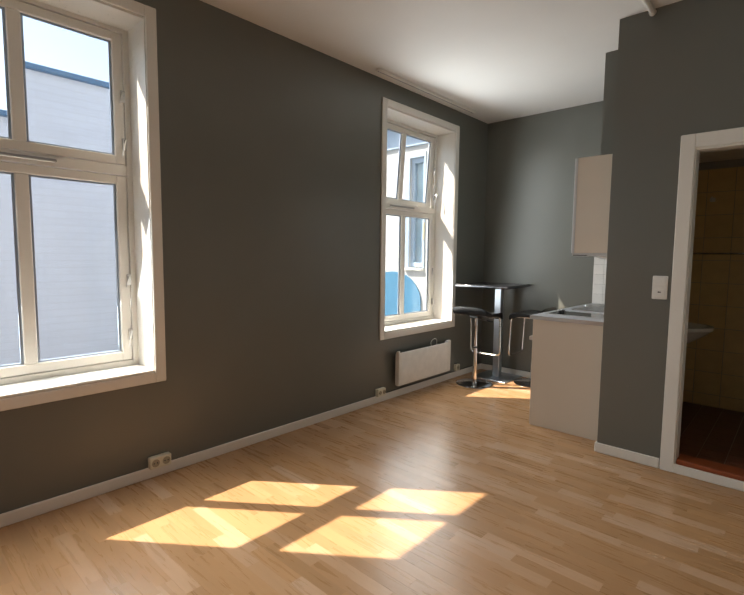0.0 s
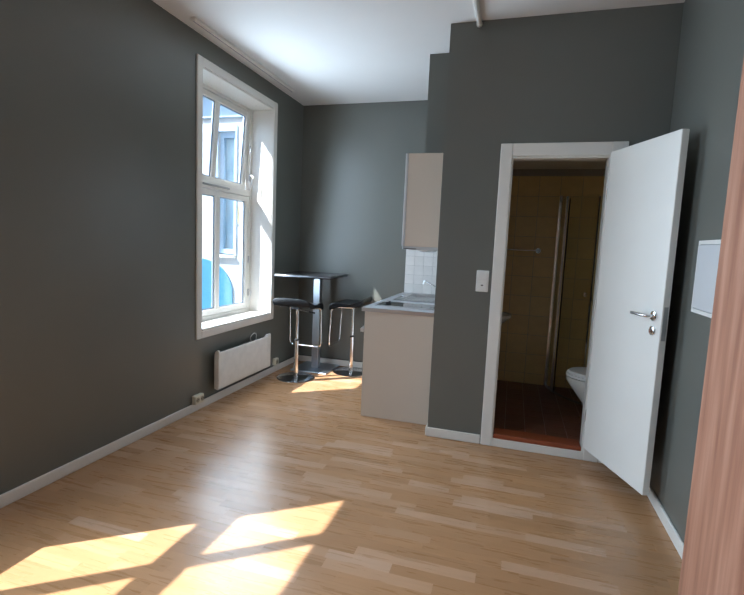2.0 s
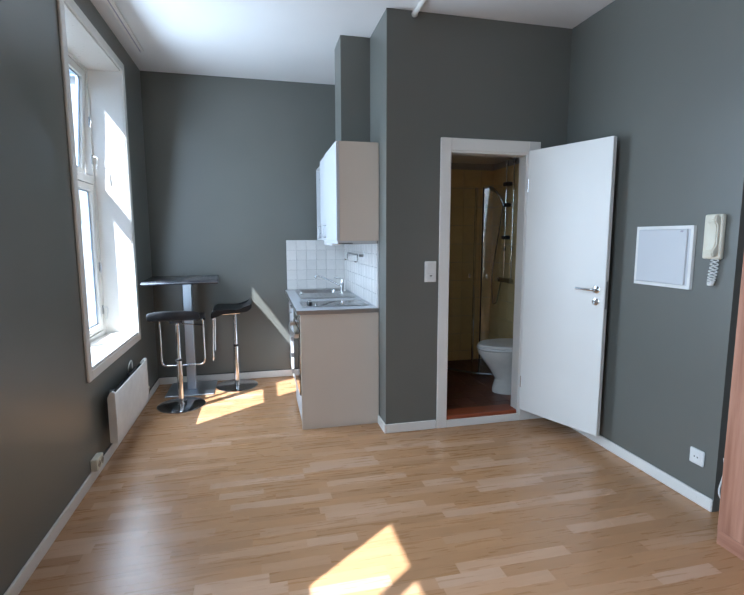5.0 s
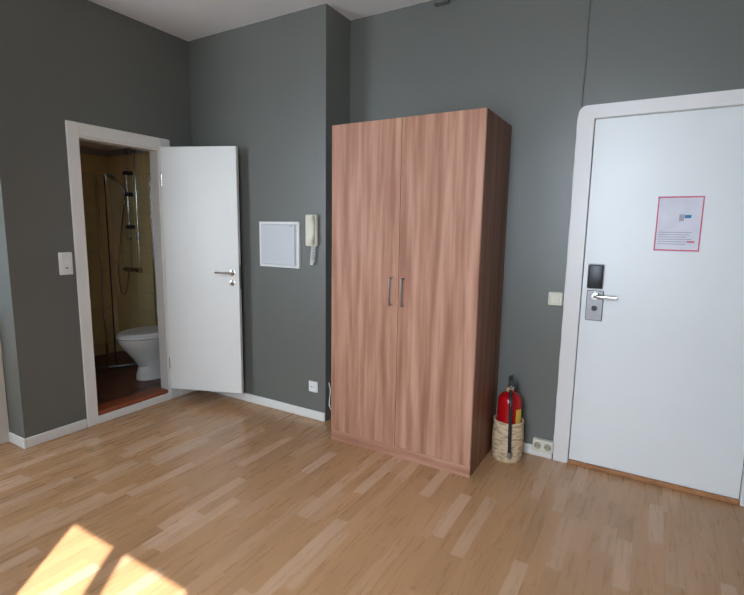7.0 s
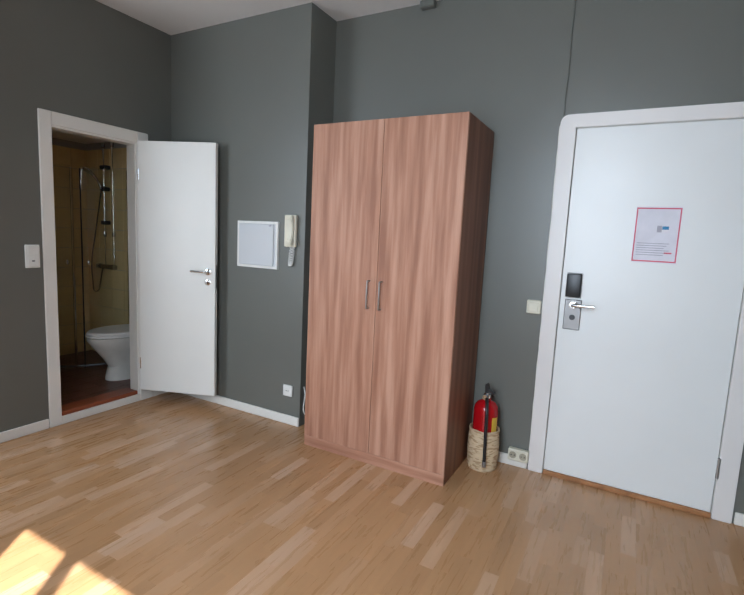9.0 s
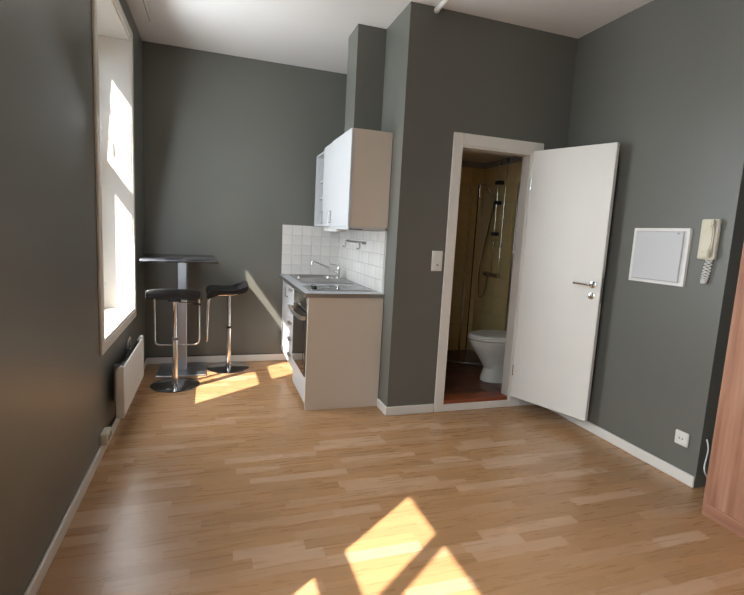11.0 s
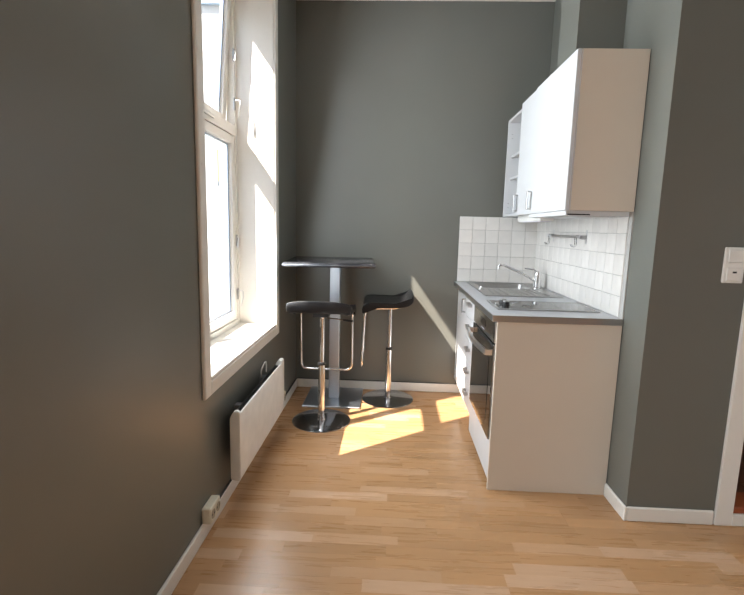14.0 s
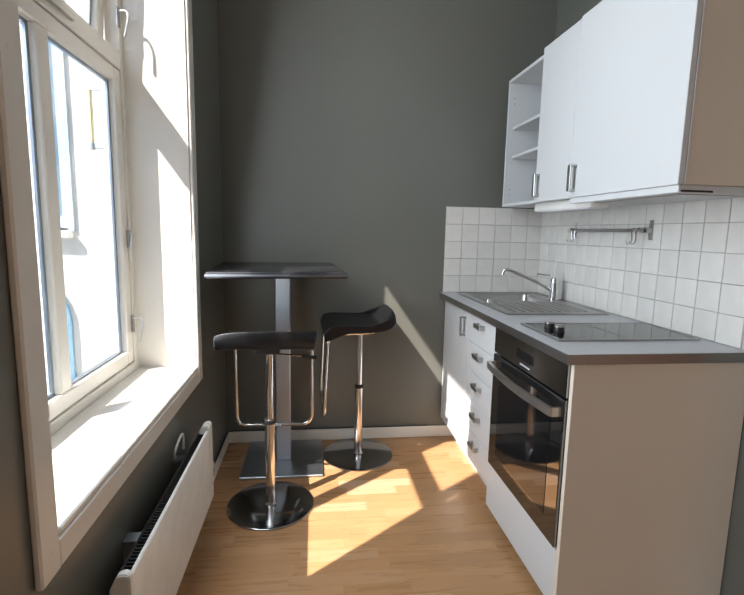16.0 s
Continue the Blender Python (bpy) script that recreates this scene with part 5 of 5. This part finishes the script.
# ---- bathroom ----
def toilet():
    t = thing("toilet", (0.40, 4.15, BF), "white porcelain toilet with its lid down", "toilet")
    cy, zb = 4.175, BF

    def oval(cx, a, b, z, n=36, flat=1.0):
        return [(cx + a * math.cos(2 * math.pi * k / n) * (flat if math.cos(2 * math.pi * k / n) > 0 else 1), cy + b * math.sin(2 * math.pi * k / n), z) for k in range(n)]

    def loft(rings):
        bm = bmesh.new()
        vs = [[bm.verts.new(p) for p in r] for r in rings]
        for a, b in zip(vs, vs[1:]):
            for k in range(len(a)):
                bm.faces.new((a[k], a[(k + 1) % len(a)], b[(k + 1) % len(a)], b[k]))
        bm.faces.new(vs[0][::-1])
        bm.faces.new(vs[-1])
        return bm

    part("bowl", loft([oval(0.36, 0.16, 0.115, zb), oval(0.36, 0.16, 0.115, zb + 0.03), oval(0.36, 0.135, 0.095, zb + 0.12), oval(0.345, 0.17, 0.115, zb + 0.20), oval(0.335, 0.235, 0.16, zb + 0.30),
                       oval(0.32, 0.265, 0.185, zb + 0.365), oval(0.32, 0.268, 0.188, zb + 0.395), oval(0.32, 0.24, 0.165, zb + 0.400)]), M["porcelain"], t)
    part("seat", loft([oval(0.32, 0.268, 0.19, zb + 0.402), oval(0.32, 0.275, 0.195, zb + 0.408), oval(0.32, 0.27, 0.19, zb + 0.420)]), M["white"], t)
    part("lid", loft([oval(0.325, 0.268, 0.188, zb + 0.422), oval(0.325, 0.272, 0.192, zb + 0.430), oval(0.325, 0.258, 0.18, zb + 0.444), oval(0.325, 0.20, 0.13, zb + 0.449)]), M["white"], t)
    part("cistern", box(0.600, BX1 - 0.012, cy - 0.185, cy + 0.185, zb + 0.36, zb + 0.76, 0.03, seg=3), M["porcelain"], t)
    part("cistern_lid", box(0.592, BX1 - 0.011, cy - 0.192, cy + 0.192, zb + 0.76, zb + 0.79, 0.01, seg=2), M["porcelain"], t)
    part("flush_button", lathe([(0.02, zb + 0.79), (0.02, zb + 0.797), (0.015, zb + 0.800)], (0.69, cy, 0), 20), M["chrome"], t)
    return t


toilet()


def basin():
    b = thing("wash_basin", (BX0, 4.30, 0.85), "white porcelain wash basin on the bathroom wall", "wash basin")
    cx, cy = BX0 + 0.005, 4.36
    bm = bmesh.new()
    rings = []
    for s, z in ((0.35, 0.66), (0.62, 0.72), (0.88, 0.80), (1.0, 0.845), (1.0, 0.868), (0.93, 0.870), (0.80, 0.800), (0.45, 0.755)):
        rings.append([bm.verts.new((cx + 0.44 * s * math.sin(math.pi * k / 20) ** 0.75, cy - 0.27 * s * math.cos(math.pi * k / 20), z)) for k in range(21)])
    for a, c in zip(rings, rings[1:]):
        for k in range(20):
            bm.faces.new((a[k], a[k + 1], c[k + 1], c[k]))
    bm.faces.new(rings[0][::-1])
    bm.faces.new(rings[-1])
    part("bowl", bm, M["porcelain"], b)
    part("tap_body", lathe([(0.022, 0.865), (0.020, 0.96), (0.016, 0.97)], (cx + 0.06, cy, 0), 20), M["chrome"], b)
    part("spout", tube([(cx + 0.06, cy, 0.93), (cx + 0.17, cy, 0.945)], 0.011, 12), M["chrome"], b)
    part("waste_pipe", tube(rounded([(cx + 0.13, cy, 0.69), (cx + 0.13, cy, 0.52), (cx + 0.0, cy, 0.52)], 0.05), 0.017, 12), M["chrome"], b)
    return b


basin()
tr = thing("towel_rail", (-0.4, BY1, 1.40), "chrome towel rail on the tiled wall", "towel rail")
part("rail", tube([(-0.80, BY1 - 0.05, 1.415), (-0.175, BY1 - 0.05, 1.415)], 0.008, 12), M["chrome"], tr)
for xx in (-0.79, -0.185):
    part("mount", lathe([(0.024, BY1 - 0.058), (0.024, BY1 - 0.045), (0.012, BY1 - 0.04), (0.012, BY1 - 0.012), (0.026, BY1 - 0.010)], (xx, 0, 1.415), 20, "y"), M["plate"], tr)


hk = thing("towel_hook", (-0.575, BY1, 1.885), "small white towel hook on the tiled wall", "hook")
part("hook_plate", box(-0.595, -0.555, BY1 - 0.016, BY1 - 0.006, 1.868, 1.904, 0.004), M["white"], hk)
part("hook_peg", tube(rounded([(-0.575, BY1 - 0.014, 1.889), (-0.575, BY1 - 0.05, 1.886), (-0.575, BY1 - 0.06, 1.909)], 0.012), 0.006, 10), M["white"], hk)


def shower():
    s = thing("shower_enclosure", (0.4, 4.9, BF), "quarter-round shower enclosure of green-tinted glass", "shower enclosure")
    R, cx, cy, z0, z1 = 0.735, BX1 - 0.01, BY1 - 0.01, BF + 0.04, 1.92

    def at(deg, r=R):
        return (cx - r * math.cos(radians(deg)), cy - r * math.sin(radians(deg)))

    for a, b in ((2, 20), (22, 50), (56, 88)):
        pts = [at(a + (b - a) * k / 8) for k in range(9)] + [at(a + (b - a) * k / 8, R - 0.006) for k in range(8, -1, -1)]
        part("glass_panel", extrude(pts, "z", z0, z1), M["showerglass"], s)
    for a, w, top in ((1.5, 0.018, 1.96), (19, 0.013, 1.93), (23, 0.006, 1.91), (50.5, 0.010, 1.90), (56, 0.006, 1.90), (88.5, 0.018, 1.93)):
        x, y = at(a, R - 0.003)
        part("post", box(x - w, x + w, y - w, y + w, BF, top, 0.004), M["chrome"] if w > 0.007 else M["black"], s, "" if w > 0.007 else "black rubber seal strip")
    part("curved_rail", tube([(*at(k * 6, R - 0.003), BF + 0.02) for k in range(16)], 0.011, 8), M["edge"], s)
    for a in (47, 60):
        x, y = at(a, R + 0.016)
        part("door_knob", lathe([(0.012, 1.03), (0.016, 1.04), (0.016, 1.06), (0.012, 1.07)], (x, y, 0), 14), M["chrome"], s)
    return s


shower()
sh = thing("shower_set", (BX1, 5.0, 1.05), "chrome shower set with riser rail and hand shower", "shower")
rx, ry = BX1 - 0.055, 4.91
part("riser_rail", tube([(rx, ry, 1.415), (rx, ry, 2.195)], 0.011, 12), M["chrome"], sh)
part("supply_pipe", tube([(rx, ry, 0.985), (rx, ry, 1.415)], 0.006, 10), M["chrome"], sh)
part("second_rail", tube([(rx + 0.02, 4.80, 0.985), (rx + 0.02, 4.80, 2.205)], 0.008, 12), M["chrome"], sh)
for zz, yy in ((2.170, ry), (2.185, 4.80), (1.310, ry), (1.310, 4.80)):
    part("rail_cap", lathe([(0.014, zz - 0.025), (0.017, zz), (0.014, zz + 0.025)], (rx if yy == ry else rx + 0.02, yy, 0), 14), M["plate"], sh)
for zz in (1.425, 1.755, 1.965):
    part("clamp", box(rx - 0.025, BX1 - 0.010, ry - 0.05 if zz > 1.9 else ry - 0.035, ry + 0.035, zz - 0.02, zz + 0.02, 0.008), M["black"], sh)
part("mixer_bar", tube([(rx, 4.80, 0.985), (rx, 5.00, 0.985)], 0.022, 16), M["plate"], sh)
for yy in (4.79, 5.01):
    part("mixer_knob", lathe([(0.026, yy - 0.03), (0.028, yy), (0.024, yy + 0.03)], (rx, 0, 0.985), 20, "y"), M["plate"], sh)
part("hand_shower", tube(rounded([(rx - 0.03, ry, 1.755), (rx - 0.05, ry + 0.01, 1.825), (rx - 0.11, ry + 0.03, 1.905)], 0.04), 0.012, 12), M["plate"], sh)
head = lathe([(0.016, 0.022), (0.044, 0.008), (0.047, -0.004), (0.001, -0.008)], steps=24)
bmesh.ops.transform(head, matrix=pose(rx - 0.135, ry + 0.04, 1.913, 0, 35, 0), verts=head.verts[:])
part("shower_head", head, M["plate"], sh)
part("hose", tube(rounded([(rx - 0.03, ry, 1.745), (rx - 0.06, ry + 0.04, 1.405), (rx - 0.06, 5.06, 1.005), (rx - 0.05, 5.04, 0.715), (rx - 0.05, 4.95, 0.735), (rx, 4.96, 0.965)], 0.12, 10), 0.007, 8), M["plate"], sh)

# ---- outside ----
# unseen ground, kept pale so that it reflects sun up to the ceiling
structure("ground", box(-60, 60, -60, 60, -0.75, -0.60), M["yard_bounce"], "unseen yard ground, made pale to bounce light indoors", "ground")
nb = thing("neighbour_building", (-6.8, 0.0, -0.6), "white rendered building across the yard, in shade", "building")
part("wall", box(-7.0, -6.6, -8.0, 1.49, -0.6, 2.86), M["plaster"], nb)
part("wall", box(-7.0, -6.6, 1.49, 8.5, -0.6, 3.44), M["plaster"], nb)
part("roof_edge", box(-7.05, -6.53, -8.0, 1.49, 2.86, 2.92, 0.01), M["cap"], nb, "blue metal roof edge")
part("roof_edge", box(-7.05, -6.53, 1.49, 8.5, 3.44, 3.50, 0.01), M["cap"], nb, "blue metal roof edge")
YW = 4.85
wg = thing("yard_wing", (-4.9, YW, -0.6), "white rough-rendered wing closing the yard, sunlit", "building")
part("wall", cells([-6.6, -3.60, -3.385, -3.118], [-0.6, 1.215, 2.56, 2.95], [(-3.60, -3.385, 1.215, 2.56)], YW, YW + 0.45, "y"), M["rough_plaster"], wg)
wf = part("window", ring(-3.60, -3.385, 1.235, 2.56, (-3.555, -3.425, 1.29, 2.50), YW + 0.03, YW + 0.08, "y"), M["bluegrey"], wg, "narrow blue-grey window")
part("pane", box(-3.557, -3.423, YW + 0.05, YW + 0.058, 1.285, 2.505), M["glass"], wf)
# added pale sheet that brightens the otherwise dark pane
part("pale_backing", box(-3.60, -3.385, YW + 0.10, YW + 0.11, 1.235, 2.56), M["pale_backing"], wf, "pale blue backing added to lighten the pane")
part("sill", box(-3.66, -3.37, YW - 0.045, YW + 0.03, 1.19, 1.222, 0.006), M["trim"], wf, "pale stone sill")
part("surround", ring(-3.68, -3.36, 1.222, 2.62, (-3.60, -3.385, 1.225, 2.56), YW - 0.012, YW - 0.001, "y"), M["bluegrey"], wf)
part("room_back", box(-3.60, -3.385, YW + 0.2, YW + 0.21, 1.215, 2.56), M["bluegrey"], wf)
# added flat blue arch shape on the rendered wall, no known hatch
arch = [(-4.29, -0.6), (-3.395, -0.6), (-3.395, 0.80)] + [(-3.8425 + 0.4475 * math.cos(a), 0.80 + 0.37 * math.sin(a)) for a in [k * math.pi / 20 for k in range(1, 20)]] + [(-4.29, 0.80)]
part("blue_arch", extrude(arch, "y", YW - 0.02, YW - 0.001), M["bluearch"], wg, "flat blue arch added on the wall")
part("eave", box(-6.6, -3.118, YW - 0.16, YW + 0.5, 2.95, 3.08, 0.01), M["bluegrey"], wg, "blue-grey eave board")
part("frieze", box(-6.6, -3.118, YW - 0.03, YW - 0.001, 2.70, 2.95, 0.004), M["bluegrey"], wg)
fh = [(W1[0], W1[1], WZ[0], WZ[1]), (W2[0], W2[1], WZ[0], WZ[1])]
fo = structure("facade", cells([-8.0, W1[0], W1[1], W2[0], W2[1], YW], [-0.6, WZ[0], WZ[1], 6.0], fh, XW - 0.315, XW - 0.301), M["facade"], "grey rendered outer face of the house wall", "facade")
for ya, yb in (W1, W2):
    for q, r in ((yb - 0.012, yb - 0.001), (ya + 0.001, ya + 0.012)):
        part("outer_reveal", box(XW - 0.30, -3.083, q, r, WZ[0], WZ[1]), M["rough_plaster"], fo)
    part("outer_sill", box(XW - 0.34, -3.083, ya + 0.012, yb - 0.012, WZ[0] + 0.001, WZ[0] + 0.02), M["cap"], fo, "blue metal outer sill")
th = thing("window_thermometer", (-3.11, 4.50, 1.64), "bleached yellow outdoor thermometer on the kitchen window", "thermometer")
part("scale", box(-3.124, -3.114, 4.492, 4.508, 1.556, 1.745, 0.003), M["straw"], th)
part("bulb_guard", box(-3.126, -3.112, 4.490, 4.510, 1.528, 1.556, 0.004), M["greysteel"], th, "grey lower end")
for zz in (1.535, 1.742):
    part("bracket", box(-3.116, -3.081, 4.498, 4.503, zz - 0.003, zz + 0.003, 0.001), M["greysteel"], th)

# ---- pieces: tiles ----
def slab_mesh(name, w, h, d, mat, bevel=0.0012):
    """One tile lying in x and y, its face up."""
    me = bpy.data.meshes.new(name)
    bm = box(-w / 2, w / 2, -h / 2, h / 2, 0, d)
    top = [e for e in bm.edges if all(v.co.z > d * 0.5 for v in e.verts)]
    bmesh.ops.bevel(bm, geom=top, offset=bevel, segments=1, affect="EDGES")
    bm.to_mesh(me)
    bm.free()
    me.materials.append(mat)
    return me


def lay(name, me, parent, m):
    ob = new(name, me)
    ob.parent = parent
    ob.matrix_basis = m
    return ob


to_north = Matrix.Rotation(radians(90), 4, "X")
to_minus_x = Matrix.Rotation(radians(-90), 4, "Y")

kt = structure("splashback_north", box(-1.535, KX - 0.012, YN - 0.006, YN, 0.900, 1.402), M["grout"], "white tiled splashback on the end wall", "splashback")
ke = structure("splashback_side", box(KX - 0.006, KX, 3.842, YN - 0.006, 0.900, 1.402), M["grout"], "white tiled splashback behind the worktop", "splashback")
t10 = slab_mesh("tile", 0.0978, 0.0978, 0.005, M["tile"])
for i in range(6):
    for j in range(5):
        lay("tile", t10, kt, Matrix.Translation((-1.486 + 0.1 * i, YN - 0.006, 0.951 + 0.1 * j)) @ to_north)
for i in range(14):
    for j in range(5):
        lay("tile", t10, ke, Matrix.Translation((KX - 0.006, 5.225 - 0.1 * i, 0.951 + 0.1 * j)) @ to_minus_x)
t20 = slab_mesh("tile", 0.1965, 0.1965, 0.006, M["bathtile"])
bn, be, bw = bpy.data.objects["bathroom_wall_north"], bpy.data.objects["bathroom_wall_east"], bpy.data.objects["bathroom_wall_west"]
for i in range(8):
    for j in range(11):
        lay("tile", t20, bn, Matrix.Translation((BX0 + 0.12 + 0.2 * i, BY1, 0.154 + 0.2 * j - 0.10)) @ to_north)
        lay("tile", t20, be, Matrix.Translation((BX1, BY1 - 0.11 - 0.2 * i, 0.154 + 0.2 * j - 0.10)) @ to_minus_x)
tf = slab_mesh("tile", 0.147, 0.147, 0.004, M["terracotta"])
for i in range(11):
    for j in range(10):
        lay("tile", tf, bath_floor, Matrix.Translation((BX0 + 0.08 + 0.15 * i, YB + 0.22 + 0.15 * j, BF - 0.004)))

# ---- pieces: strip floor ----
floor = thing("floor", (0, 0, 0), "three-strip oak laminate floor, worn satin gloss", "floor", kind="structure")
SW = 0.0645
rest = bmesh.new()
shapes = {}
rng = random.Random(4)
count = 0


def strip(bm, x0, x1, y0, y1):
    g = 0.0001
    e = 0.00005
    top = [bm.verts.new(p) for p in ((x0 + g + e, y0 + g + e, 0), (x1 - g - e, y0 + g + e, 0), (x1 - g - e, y1 - g - e, 0), (x0 + g + e, y1 - g - e, 0))]
    low = [bm.verts.new(p) for p in ((x0 + g, y0 + g, -0.0003), (x1 - g, y0 + g, -0.0003), (x1 - g, y1 - g, -0.0003), (x0 + g, y1 - g, -0.0003))]
    bm.faces.new(top)
    for k in range(4):
        bm.faces.new((low[k], low[(k + 1) % 4], top[(k + 1) % 4], top[k]))


yy, row = YS, 0
while yy < YN - 0.001:
    y2 = min(yy + SW, YN)
    xx = XW - rng.random() * 0.4
    while xx < XE - 0.001:
        ln = rng.choice((0.24, 0.30, 0.36, 0.42, 0.48, 0.54))
        a, b = max(xx, XW), min(xx + ln, XE)
        if b - a > 0.01:
            whole = a == xx and b == xx + ln and y2 - yy > SW - 1e-6
            if whole and 1.35 < yy < 3.75 and count < 300:
                if ln not in shapes:
                    bm = bmesh.new()
                    strip(bm, 0, ln, 0, SW)
                    me = bpy.data.meshes.new("strip")
                    bm.to_mesh(me)
                    bm.free()
                    me.materials.append(M["plank"])
                    shapes[ln] = me
                lay("strip", shapes[ln], floor, Matrix.Translation((a, yy, 0)))
                count += 1
            else:
                strip(rest, a, b, yy, y2)
        xx += ln
    yy = y2
me = bpy.data.meshes.new("strips")
rest.to_mesh(me)
rest.free()
me.materials.append(M["plank_rest"])
ro = new("strips", me)
ro.parent = floor
tagged(ro, "oak strips of the rest of the floor", kind="stuff")
